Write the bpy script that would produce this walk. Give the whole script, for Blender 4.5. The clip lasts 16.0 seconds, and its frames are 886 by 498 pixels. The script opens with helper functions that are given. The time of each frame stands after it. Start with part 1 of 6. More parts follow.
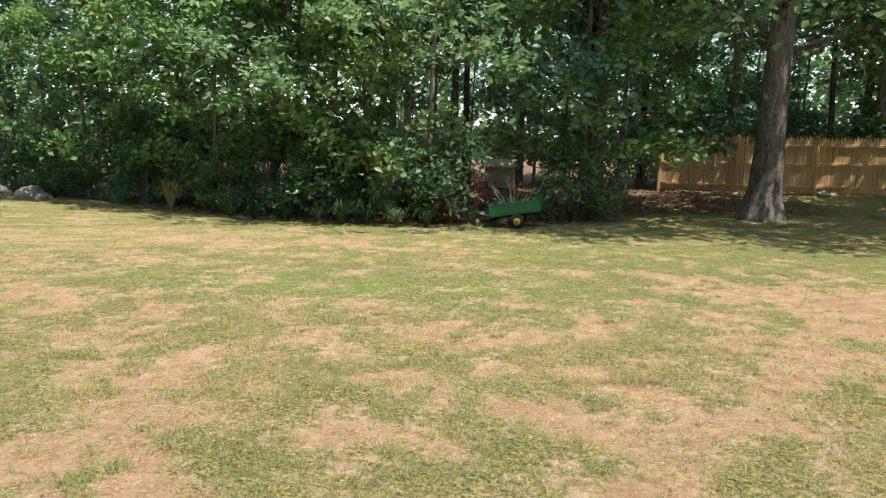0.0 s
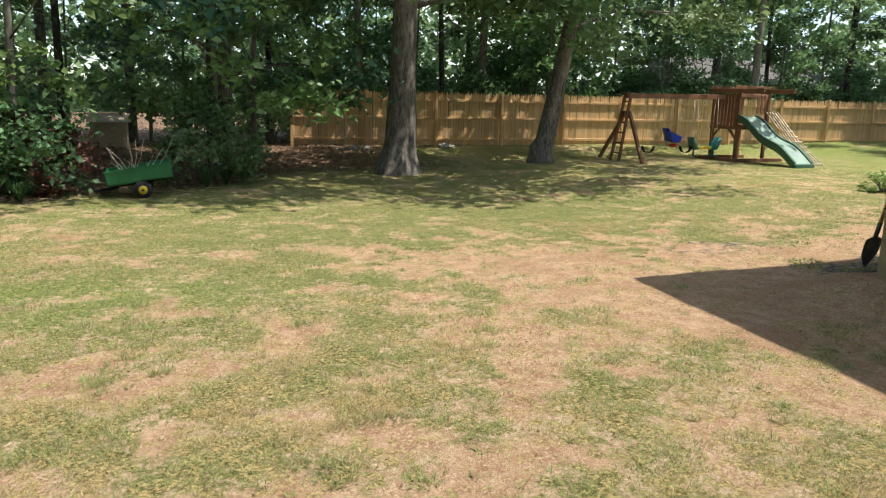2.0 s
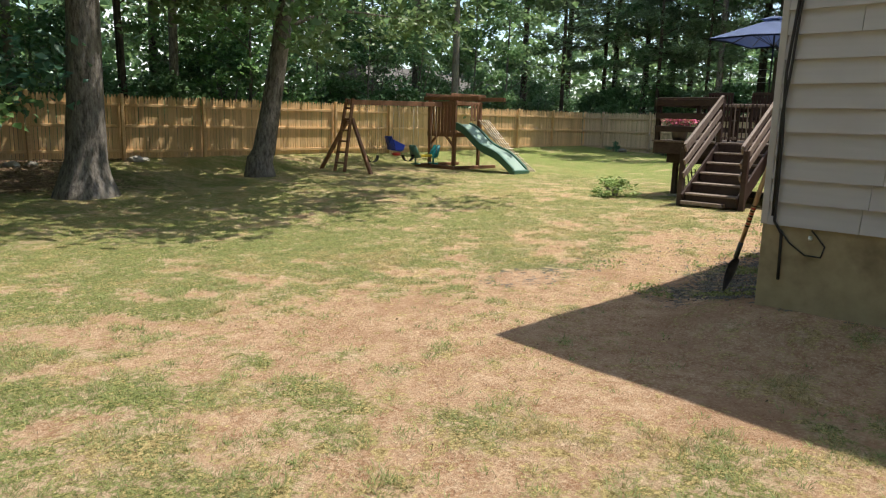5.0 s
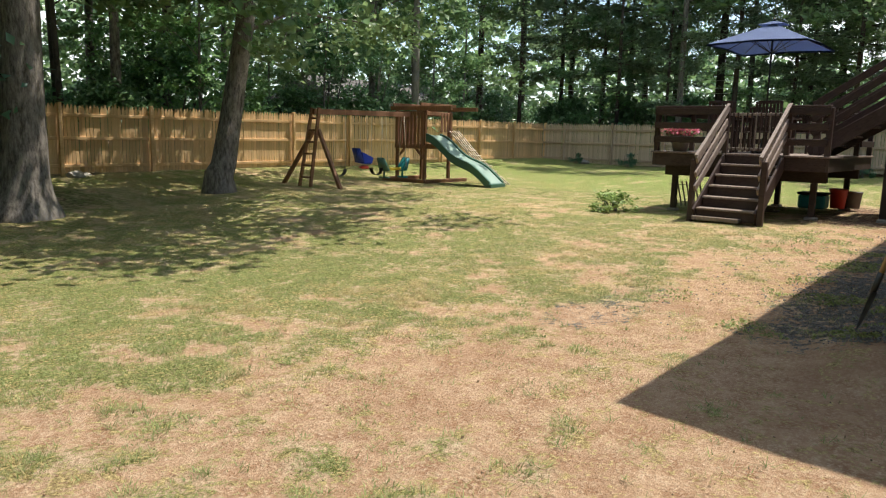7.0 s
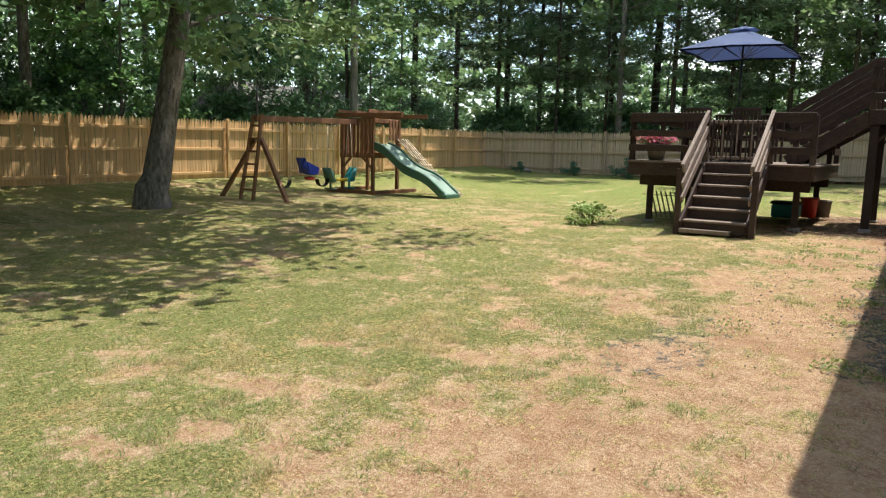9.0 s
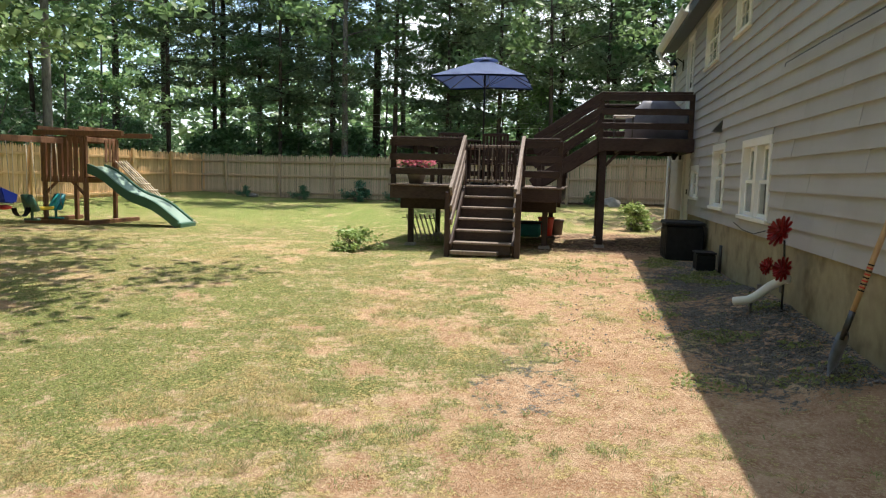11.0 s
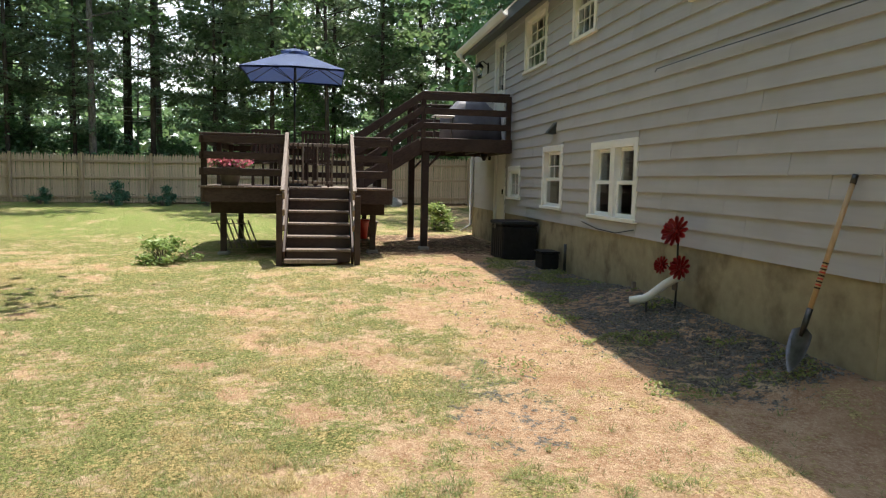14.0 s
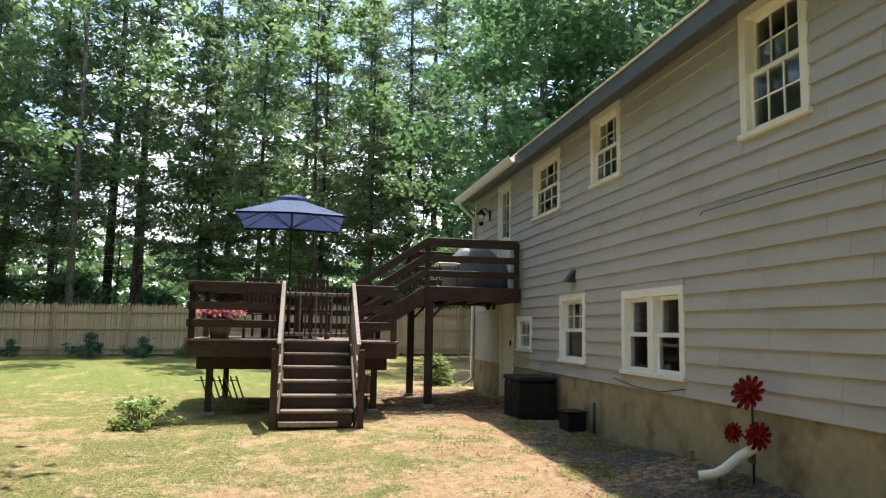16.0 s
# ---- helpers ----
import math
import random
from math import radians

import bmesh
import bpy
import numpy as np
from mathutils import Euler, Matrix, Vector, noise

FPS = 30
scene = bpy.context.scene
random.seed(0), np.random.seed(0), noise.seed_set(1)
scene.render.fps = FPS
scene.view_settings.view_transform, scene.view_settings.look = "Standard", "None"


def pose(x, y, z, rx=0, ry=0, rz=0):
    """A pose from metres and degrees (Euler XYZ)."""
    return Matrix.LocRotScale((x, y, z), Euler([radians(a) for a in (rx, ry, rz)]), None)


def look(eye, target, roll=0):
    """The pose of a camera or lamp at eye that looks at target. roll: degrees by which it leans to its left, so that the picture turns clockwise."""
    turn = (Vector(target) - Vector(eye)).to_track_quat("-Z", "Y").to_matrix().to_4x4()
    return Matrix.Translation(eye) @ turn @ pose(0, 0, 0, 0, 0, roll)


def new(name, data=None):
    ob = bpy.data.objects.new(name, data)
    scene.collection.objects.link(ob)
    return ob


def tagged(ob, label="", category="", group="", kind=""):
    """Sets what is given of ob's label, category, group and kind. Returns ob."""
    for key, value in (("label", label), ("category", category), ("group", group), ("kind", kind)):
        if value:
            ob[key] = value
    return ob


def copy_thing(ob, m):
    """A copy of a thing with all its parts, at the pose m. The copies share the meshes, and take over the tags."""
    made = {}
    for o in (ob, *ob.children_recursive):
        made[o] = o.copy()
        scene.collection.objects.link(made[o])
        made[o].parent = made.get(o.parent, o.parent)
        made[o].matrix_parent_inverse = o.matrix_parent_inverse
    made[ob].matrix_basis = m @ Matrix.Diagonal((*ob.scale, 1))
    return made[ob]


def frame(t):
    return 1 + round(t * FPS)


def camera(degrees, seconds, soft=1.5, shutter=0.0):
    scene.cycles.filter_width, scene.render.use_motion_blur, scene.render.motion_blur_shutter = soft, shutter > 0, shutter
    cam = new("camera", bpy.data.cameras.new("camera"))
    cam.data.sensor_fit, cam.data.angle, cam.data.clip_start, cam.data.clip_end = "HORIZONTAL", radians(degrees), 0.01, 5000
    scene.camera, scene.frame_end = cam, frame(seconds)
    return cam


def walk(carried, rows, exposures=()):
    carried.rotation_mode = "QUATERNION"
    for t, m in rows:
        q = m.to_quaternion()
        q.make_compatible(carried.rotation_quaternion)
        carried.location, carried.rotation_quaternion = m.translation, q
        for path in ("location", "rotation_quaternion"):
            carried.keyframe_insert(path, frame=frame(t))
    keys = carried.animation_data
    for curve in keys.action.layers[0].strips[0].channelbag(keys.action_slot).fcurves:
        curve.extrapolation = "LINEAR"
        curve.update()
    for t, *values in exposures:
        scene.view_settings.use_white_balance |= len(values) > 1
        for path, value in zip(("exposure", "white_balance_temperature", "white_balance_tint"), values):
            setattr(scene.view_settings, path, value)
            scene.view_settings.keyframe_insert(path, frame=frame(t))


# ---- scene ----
cam = camera(63.1, 16.0, 1.2)
METRES, EYE, TILT, LEAN, TURN = 10.9, 1.5, 0.0, 0.0, 9.0
ROWS = [
    (0.0, 0.0, 0.0, 0.0, 0.14, -8.18, -0.96),
    (0.5, -0.0091, 0.0337, 0.0014, -7.9, -9.96, -1.25),
    (1.0, -0.0159, 0.0664, 0.0029, -14.01, -11.16, -1.28),
    (1.5, -0.0132, 0.0998, 0.0019, -20.79, -11.38, -1.27),
    (2.0, -0.0083, 0.1338, 0.0031, -29.33, -11.3, -1.36),
    (2.5, -0.001, 0.1665, 0.0029, -38.06, -11.16, -1.42),
    (3.0, 0.0105, 0.2036, -0.0002, -45.64, -11.05, -1.52),
    (3.5, 0.0181, 0.2372, 0.0003, -48.62, -10.98, -1.5),
    (4.0, 0.0254, 0.2712, -0.0003, -50.86, -10.9, -1.53),
    (6.5, 0.0732, 0.4527, -0.0055, -57.37, -8.98, -1.52),
    (7.0, 0.0882, 0.4848, -0.0076, -58.88, -8.98, -1.47),
    (7.5, 0.0997, 0.5192, -0.0075, -60.14, -8.82, -1.48),
    (8.0, 0.1122, 0.5481, -0.007, -60.8, -8.63, -1.43),
    (10.5, 0.1727, 0.6858, -0.0111, -81.22, -6.59, -1.46),
    (11.0, 0.1801, 0.7109, -0.0116, -88.24, -5.77, -1.44),
    (11.5, 0.1924, 0.736, -0.0139, -92.69, -5.56, -1.42),
    (12.0, 0.1994, 0.7633, -0.0165, -95.56, -5.43, -1.39),
    (12.5, 0.2063, 0.7855, -0.0162, -98.67, -5.42, -1.32),
    (13.0, 0.2256, 0.8032, -0.0157, -103.08, -5.46, -1.32),
    (13.5, 0.244, 0.8212, -0.015, -106.47, -5.43, -1.26),
    (14.0, 0.2639, 0.8364, -0.0122, -108.42, -5.35, -1.27),
    (14.5, 0.2882, 0.8421, -0.0111, -109.57, -4.74, -1.18),
    (15.0, 0.313, 0.8465, -0.0074, -110.01, -1.34, -1.15),
    (15.5, 0.3353, 0.8512, -0.0044, -110.14, 3.28, -1.1),
    (16.0, 0.3576, 0.8523, -0.0079, -110.19, 6.39, -1.04),
]
walk(cam, [(t, pose(0, 0, EYE, TILT, LEAN, TURN) @ pose(METRES * x, METRES * y, METRES * z, 90 + pitch, roll, yaw)) for t, x, y, z, yaw, pitch, roll in ROWS],
     exposures=((0.0, 0.80), (4.0, 0.72), (8.0, 0.82), (11.0, 0.92), (14.0, 0.98), (16.0, 1.1)))

# ---- world, sun, exposure ----
SUN_WAY = Vector((1.47, -0.845, 4.45)).normalized()      # towards the sun
world = bpy.data.worlds.new("sky")
scene.world = world
world.use_nodes = True
wn = world.node_tree
sky = wn.nodes.new("ShaderNodeTexSky")
sky.sky_type, sky.sun_disc = "NISHITA", False
sky.sun_elevation = math.asin(SUN_WAY.z)
sky.sun_rotation = math.atan2(SUN_WAY.x, SUN_WAY.y)
wn.nodes["Background"].inputs["Strength"].default_value = 0.15
tc = wn.nodes.new("ShaderNodeTexCoord")
cloud = wn.nodes.new("ShaderNodeTexNoise")
cloud.inputs["Scale"].default_value, cloud.inputs["Detail"].default_value = 3.2, 7
wn.links.new(tc.outputs["Generated"], cloud.inputs["Vector"])
edge = wn.nodes.new("ShaderNodeMapRange")
edge.inputs["From Min"].default_value, edge.inputs["From Max"].default_value = 0.50, 0.66
wn.links.new(cloud.outputs["Fac"], edge.inputs["Value"])
veil = wn.nodes.new("ShaderNodeMix")
veil.data_type = "RGBA"
veil.inputs[7].default_value = (7.5, 7.6, 7.8, 1)
wn.links.new(edge.outputs["Result"], veil.inputs[0])
wn.links.new(sky.outputs["Color"], veil.inputs[6])
wn.links.new(veil.outputs[2], wn.nodes["Background"].inputs["Color"])
sun_data = bpy.data.lights.new("sun", "SUN")
sun_data.energy, sun_data.angle, sun_data.color = 4.0, radians(0.53), (1.0, 0.935, 0.83)
sun = new("sun", sun_data)
sun.matrix_world = look((0, 0, 30), Vector((0, 0, 30)) - SUN_WAY)

# ---- materials ----


def nodes_of(name):
    m = bpy.data.materials.new(name)
    m.use_nodes = True
    return m, m.node_tree.nodes, m.node_tree.links, m.node_tree.nodes["Principled BSDF"]


def mix_rgb(n, l, fac, a, b, kind="MIX"):
    x = n.new("ShaderNodeMix")
    x.data_type, x.blend_type = "RGBA", kind
    for s, v in ((x.inputs[0], fac), (x.inputs[6], a), (x.inputs[7], b)):
        if hasattr(v, "is_linked"):
            l.new(v, s)
        else:
            s.default_value = v if not isinstance(v, tuple) else (*v[:3], 1)
    return x.outputs[2]


def noise_of(n, l, scale, detail=4, stretch=None, rough=0.55, coord="Object"):
    tc = n.new("ShaderNodeTexCoord")
    no = n.new("ShaderNodeTexNoise")
    no.inputs["Scale"].default_value, no.inputs["Detail"].default_value = scale, detail
    no.inputs["Roughness"].default_value = rough
    out = tc.outputs[coord]
    if stretch:
        mp = n.new("ShaderNodeMapping")
        mp.inputs["Scale"].default_value = stretch
        l.new(out, mp.inputs["Vector"])
        out = mp.outputs["Vector"]
    l.new(out, no.inputs["Vector"])
    return no.outputs["Fac"]


def ramp(n, l, value, lo, hi):
    r = n.new("ShaderNodeMapRange")
    r.inputs["From Min"].default_value, r.inputs["From Max"].default_value = lo, hi
    l.new(value, r.inputs["Value"])
    return r.outputs["Result"]


def bump(n, l, bsdf, height, strength, distance):
    b = n.new("ShaderNodeBump")
    b.inputs["Strength"].default_value, b.inputs["Distance"].default_value = strength, distance
    l.new(height, b.inputs["Height"])
    l.new(b.outputs["Normal"], bsdf.inputs["Normal"])


def surface(name, a, b, rough=0.6, scale=6.0, stretch=None, metal=0.0, relief=0.2, depth=0.004, vary=0.15, dirt=None, dirt_scale=1.3, spec=0.5):
    """A two-scale material: grain between colours a and b, blotches of dirt, and a difference from object to object."""
    m, n, l, p = nodes_of(name)
    grain = noise_of(n, l, scale, 5, stretch)
    col = mix_rgb(n, l, ramp(n, l, grain, 0.3, 0.7), a, b)
    if dirt:
        blot = noise_of(n, l, dirt_scale, 4)
        col = mix_rgb(n, l, ramp(n, l, blot, 0.5, 0.75), col, dirt)
    if vary:
        oi = n.new("ShaderNodeObjectInfo")
        hsv = n.new("ShaderNodeHueSaturation")
        l.new(ramp_out(n, l, oi.outputs["Random"], 1 - vary, 1 + vary), hsv.inputs["Value"])
        l.new(col, hsv.inputs["Color"])
        col = hsv.outputs["Color"]
    l.new(col, p.inputs["Base Color"])
    l.new(ramp_out(n, l, grain, max(rough - 0.12, 0.05), min(rough + 0.12, 1)), p.inputs["Roughness"])
    p.inputs["Metallic"].default_value = metal
    p.inputs["Specular IOR Level"].default_value = spec
    if relief:
        bump(n, l, p, grain, relief, depth)
    return m


def ramp_out(n, l, value, lo, hi):
    r = n.new("ShaderNodeMapRange")
    r.inputs["To Min"].default_value, r.inputs["To Max"].default_value = lo, hi
    l.new(value, r.inputs["Value"])
    return r.outputs["Result"]


def leaf_material(name, a, b, through_light=0.35, rough=0.5, warm=0.5, tuft=0.7):
    m, n, l, p = nodes_of(name)
    geo = n.new("ShaderNodeNewGeometry")
    oi = n.new("ShaderNodeObjectInfo")
    col = mix_rgb(n, l, geo.outputs["Random Per Island"], a, b)
    patch = noise_of(n, l, tuft, 2)
    hsv = n.new("ShaderNodeHueSaturation")
    l.new(ramp_out(n, l, patch, 0.7 if tuft < 1 else 0.3, 1.3 if tuft < 1 else 1.7), hsv.inputs["Value"])
    l.new(ramp_out(n, l, oi.outputs["Random"], 0.48, 0.52), hsv.inputs["Hue"])
    l.new(col, hsv.inputs["Color"])
    l.new(hsv.outputs["Color"], p.inputs["Base Color"])
    p.inputs["Roughness"].default_value = rough
    t = n.new("ShaderNodeBsdfTranslucent")
    l.new(mix_rgb(n, l, warm, hsv.outputs["Color"], (0.36, 0.46, 0.16)), t.inputs["Color"])
    mx = n.new("ShaderNodeMixShader")
    mx.inputs[0].default_value = through_light
    l.new(p.outputs[0], mx.inputs[1])
    l.new(t.outputs[0], mx.inputs[2])
    l.new(mx.outputs[0], n["Material Output"].inputs["Surface"])
    return m


def bark_material(name, a, b, scale=9.0):
    m, n, l, p = nodes_of(name)
    fur = noise_of(n, l, scale, 6, (1, 1, 0.3), 0.75)
    big = noise_of(n, l, 0.8, 3)
    col = mix_rgb(n, l, ramp(n, l, fur, 0.35, 0.62), a, b)
    col = mix_rgb(n, l, ramp(n, l, big, 0.55, 0.75), col, tuple(0.75 * c + 0.04 for c in b))
    l.new(col, p.inputs["Base Color"])
    p.inputs["Roughness"].default_value = 0.92
    bump(n, l, p, fur, 0.9, 0.03)
    return m


def ground_material():
    m, n, l, p = nodes_of("lawn_soil")

    def att(name):
        a = n.new("ShaderNodeAttribute")
        a.attribute_name = name
        return a.outputs["Fac"]
    fine = noise_of(n, l, 42, 5, None, 0.72)
    clod = noise_of(n, l, 7, 6, None, 0.65)
    big = noise_of(n, l, 0.9, 4)
    soil = mix_rgb(n, l, ramp(n, l, clod, 0.38, 0.62), (0.375, 0.215, 0.122), (0.555, 0.368, 0.230))
    soil = mix_rgb(n, l, ramp(n, l, fine, 0.47, 0.66), soil, (0.671, 0.503, 0.344))
    soil = mix_rgb(n, l, ramp(n, l, big, 0.5, 0.8), soil, (0.361, 0.206, 0.119))
    pale = mix_rgb(n, l, ramp(n, l, fine, 0.40, 0.60), (0.430, 0.305, 0.185), (0.705, 0.542, 0.370))
    soil = mix_rgb(n, l, ramp(n, l, att("cover"), 0.22, 0.6), soil, pale)
    straw = mix_rgb(n, l, ramp(n, l, fine, 0.40, 0.60), (0.206, 0.146, 0.056), (0.585, 0.456, 0.215))
    green = mix_rgb(n, l, ramp(n, l, fine, 0.40, 0.60), (0.073, 0.082, 0.022), (0.318, 0.323, 0.116))
    grit = mix_rgb(n, l, ramp(n, l, fine, 0.4, 0.6), (0.045, 0.041, 0.036), (0.23, 0.212, 0.188))
    litter = mix_rgb(n, l, ramp(n, l, clod, 0.35, 0.65), (0.07, 0.045, 0.03), (0.24, 0.15, 0.10))
    mid = noise_of(n, l, 19, 5, None, 0.7)
    both = n.new("ShaderNodeMath")
    all3 = n.new("ShaderNodeMath")
    both.operation = "ADD"
    l.new(fine, both.inputs[0])
    l.new(mid, both.inputs[1])
    all3.operation = "ADD"
    l.new(both.outputs[0], all3.inputs[0])
    l.new(noise_of(n, l, 8, 4, None, 0.6), all3.inputs[1])
    jitter = n.new("ShaderNodeMath")
    jitter.operation = "MULTIPLY_ADD"
    l.new(all3.outputs[0], jitter.inputs[0])
    jitter.inputs[1].default_value, jitter.inputs[2].default_value = 3.0, -4.5

    def soft(name, lo, hi):
        s = n.new("ShaderNodeMath")
        s.operation = "ADD"
        l.new(att(name), s.inputs[0])
        l.new(jitter.outputs[0], s.inputs[1])
        return ramp(n, l, s.outputs[0], lo, hi)
    green = mix_rgb(n, l, att("lush"), green, mix_rgb(n, l, ramp(n, l, fine, 0.40, 0.60), (0.065, 0.12, 0.02), (0.28, 0.41, 0.10)))
    turf = mix_rgb(n, l, soft("dry", 0.25, 0.75), green, straw)
    col = mix_rgb(n, l, soft("cover", 0.36, 0.64), soil, turf)
    col = mix_rgb(n, l, soft("grit", 0.35, 0.65), col, grit)
    col = mix_rgb(n, l, soft("litter", 0.35, 0.65), col, litter)
    l.new(col, p.inputs["Base Color"])
    p.inputs["Roughness"].default_value = 0.95
    p.inputs["Specular IOR Level"].default_value = 0.15
    add = n.new("ShaderNodeMath")
    add.operation = "ADD"
    l.new(fine, add.inputs[0])
    l.new(clod, add.inputs[1])
    bump(n, l, p, add.outputs[0], 1.0, 0.045)
    return m


def glass_material():
    m, n, l, p = nodes_of("window_glass")
    p.inputs["Base Color"].default_value = (0.9, 0.95, 0.95, 1)
    p.inputs["Roughness"].default_value = 0.02
    p.inputs["Transmission Weight"].default_value = 1.0
    p.inputs["IOR"].default_value = 1.5
    return m


M_GROUND = ground_material()
M_GLASS = glass_material()
M_SIDING = surface("grey_painted_siding", (0.41, 0.40, 0.415), (0.455, 0.445, 0.455), 0.6, 3, (0.4, 0.4, 6), relief=0.12, vary=0.03, dirt=(0.385, 0.37, 0.375))
M_CONCRETE = surface("foundation_concrete", (0.29, 0.24, 0.15), (0.38, 0.32, 0.205), 0.9, 9, relief=0.4, vary=0, dirt=(0.14, 0.105, 0.06), dirt_scale=2.6)
M_TRIM = surface("cream_white_trim", (0.81, 0.78, 0.70), (0.86, 0.84, 0.78), 0.45, 8, relief=0.05, vary=0.03)
M_FASCIA = surface("slate_fascia", (0.075, 0.088, 0.105), (0.10, 0.115, 0.135), 0.55, 4, relief=0.05, vary=0.04)
M_WHITE = surface("white_metal", (0.74, 0.73, 0.69), (0.80, 0.79, 0.76), 0.4, 6, relief=0.03, vary=0.03)
M_CLEANWHITE = surface("white_window_paint", (0.82, 0.82, 0.80), (0.87, 0.87, 0.86), 0.4, 6, relief=0.03, vary=0.02)
M_ROOF = surface("asphalt_shingle", (0.07, 0.065, 0.06), (0.14, 0.13, 0.12), 0.95, 40, relief=0.4, vary=0.15)
M_PLASTER = surface("plaster", (0.5, 0.48, 0.45), (0.56, 0.54, 0.5), 0.9, 4, vary=0)
M_DECK = surface("brown_stained_wood", (0.034, 0.020, 0.017), (0.064, 0.040, 0.033), 0.6, 5, (3, 3, 9), relief=0.15, vary=0.12, spec=0.25, dirt=(0.085, 0.06, 0.05))
M_TREAD = surface("worn_deck_board", (0.15, 0.11, 0.09), (0.30, 0.24, 0.20), 0.7, 5, (2, 9, 2), relief=0.2, vary=0.1, dirt=(0.13, 0.085, 0.065))
M_FENCE = surface("cedar_picket", (0.57, 0.36, 0.17), (0.75, 0.52, 0.285), 0.8, 4, (9, 9, 0.7), relief=0.2, vary=0.16, dirt=(0.52, 0.34, 0.17))
M_RAIL = surface("cedar_rail", (0.58, 0.36, 0.17), (0.74, 0.50, 0.27), 0.8, 4, (1, 9, 9), relief=0.2, vary=0.1)
M_GREYFENCE = surface("weathered_picket", (0.46, 0.36, 0.26), (0.64, 0.51, 0.38), 0.85, 4, (9, 9, 0.7), relief=0.2, vary=0.13, dirt=(0.27, 0.20, 0.14))
M_GREYRAIL = surface("weathered_rail", (0.37, 0.28, 0.195), (0.52, 0.40, 0.29), 0.85, 4, (9, 9, 0.7), relief=0.2, vary=0.1)
M_PLAY = surface("redwood_stain", (0.17, 0.075, 0.04), (0.29, 0.14, 0.075), 0.7, 4, (6, 6, 1), relief=0.2, vary=0.12)
M_SLIDE = surface("green_plastic", (0.045, 0.12, 0.085), (0.06, 0.15, 0.105), 0.38, 3, relief=0, vary=0)
# bed paler than the slide's side walls
M_SLIDEBED = surface("pale_slide_bed", (0.22, 0.32, 0.27), (0.29, 0.39, 0.33), 0.4, 3, relief=0, vary=0)
M_BLUE = surface("blue_plastic", (0.015, 0.04, 0.42), (0.02, 0.06, 0.5), 0.35, 3, relief=0, vary=0)
M_RED = surface("red_plastic", (0.5, 0.03, 0.02), (0.58, 0.05, 0.03), 0.4, 3, relief=0, vary=0)
M_TEAL = surface("teal_plastic", (0.02, 0.26, 0.30), (0.03, 0.32, 0.36), 0.4, 3, relief=0, vary=0)
M_YELLOW = surface("yellow_plastic", (0.70, 0.48, 0.03), (0.78, 0.55, 0.06), 0.4, 3, relief=0, vary=0)
M_ROPE = surface("pale_rope", (0.55, 0.46, 0.35), (0.68, 0.58, 0.45), 0.9, 60, relief=0.3, vary=0.1)
M_BLACK = surface("black_plastic", (0.011, 0.011, 0.012), (0.02, 0.02, 0.021), 0.6, 12, relief=0.1, vary=0.1, spec=0.2)
M_RUBBER = surface("black_rubber", (0.015, 0.015, 0.015), (0.03, 0.03, 0.03), 0.8, 20, relief=0.1, vary=0)
M_COVER = surface("grill_cover", (0.10, 0.10, 0.125), (0.16, 0.16, 0.19), 0.6, 4, relief=0.4, depth=0.03, vary=0)
M_CANVAS = surface("blue_canvas", (0.15, 0.20, 0.36), (0.19, 0.25, 0.42), 0.85, 30, relief=0.1, vary=0)
M_STEEL = surface("dark_steel", (0.05, 0.05, 0.05), (0.09, 0.085, 0.08), 0.4, 15, metal=0.8, relief=0.05, vary=0)
M_BLADE = surface("worn_shovel_steel", (0.12, 0.12, 0.13), (0.32, 0.32, 0.33), 0.4, 9, metal=0.8, relief=0.1, vary=0)
M_ASH = surface("ash_handle", (0.40, 0.25, 0.13), (0.52, 0.35, 0.19), 0.6, 6, (8, 8, 1), relief=0.1, vary=0)
M_REDMETAL = surface("red_enamel", (0.30, 0.012, 0.014), (0.42, 0.025, 0.025), 0.35, 9, relief=0.1, vary=0.1)
M_CART = surface("green_enamel", (0.012, 0.13, 0.045), (0.02, 0.18, 0.065), 0.4, 5, relief=0.05, vary=0, dirt=(0.03, 0.10, 0.04))
M_STONE = surface("field_stone", (0.22, 0.20, 0.18), (0.40, 0.37, 0.34), 0.9, 6, relief=0.5, depth=0.02, vary=0.2)
M_CLAY = surface("grey_planter", (0.12, 0.10, 0.09), (0.18, 0.16, 0.14), 0.7, 8, vary=0)
M_SHED = surface("tan_shed_board", (0.50, 0.41, 0.31), (0.62, 0.52, 0.41), 0.8, 4, (1, 1, 4), vary=0)
M_DARKGLASS = surface("blind_slats", (0.30, 0.29, 0.27), (0.36, 0.35, 0.33), 0.6, 4, vary=0)
M_OAKBARK = bark_material("oak_bark", (0.045, 0.037, 0.031), (0.27, 0.24, 0.21), 15)
M_PINEBARK = bark_material("pine_bark", (0.035, 0.027, 0.022), (0.12, 0.095, 0.08), 8)
M_GREYBARK = bark_material("grey_bark", (0.09, 0.08, 0.07), (0.26, 0.24, 0.21), 7)
M_LEAF = leaf_material("maple_leaves", (0.105, 0.20, 0.085), (0.26, 0.395, 0.19), 0.5, 0.42, 0.22)
# brighter copy of the maple leaves, with sunlight put into the colour
M_BRIGHT = leaf_material("sunlit_maple_leaves", (0.13, 0.26, 0.075), (0.29, 0.48, 0.185), 0.47, 0.4, 0.25)
M_OAKLEAF = leaf_material("oak_leaves", (0.035, 0.125, 0.085), (0.11, 0.24, 0.15), 0.35, 0.4, 0.2)
M_BUSHLEAF = leaf_material("thicket_leaves", (0.070, 0.175, 0.075), (0.21, 0.37, 0.175), 0.42, 0.42, 0.2)
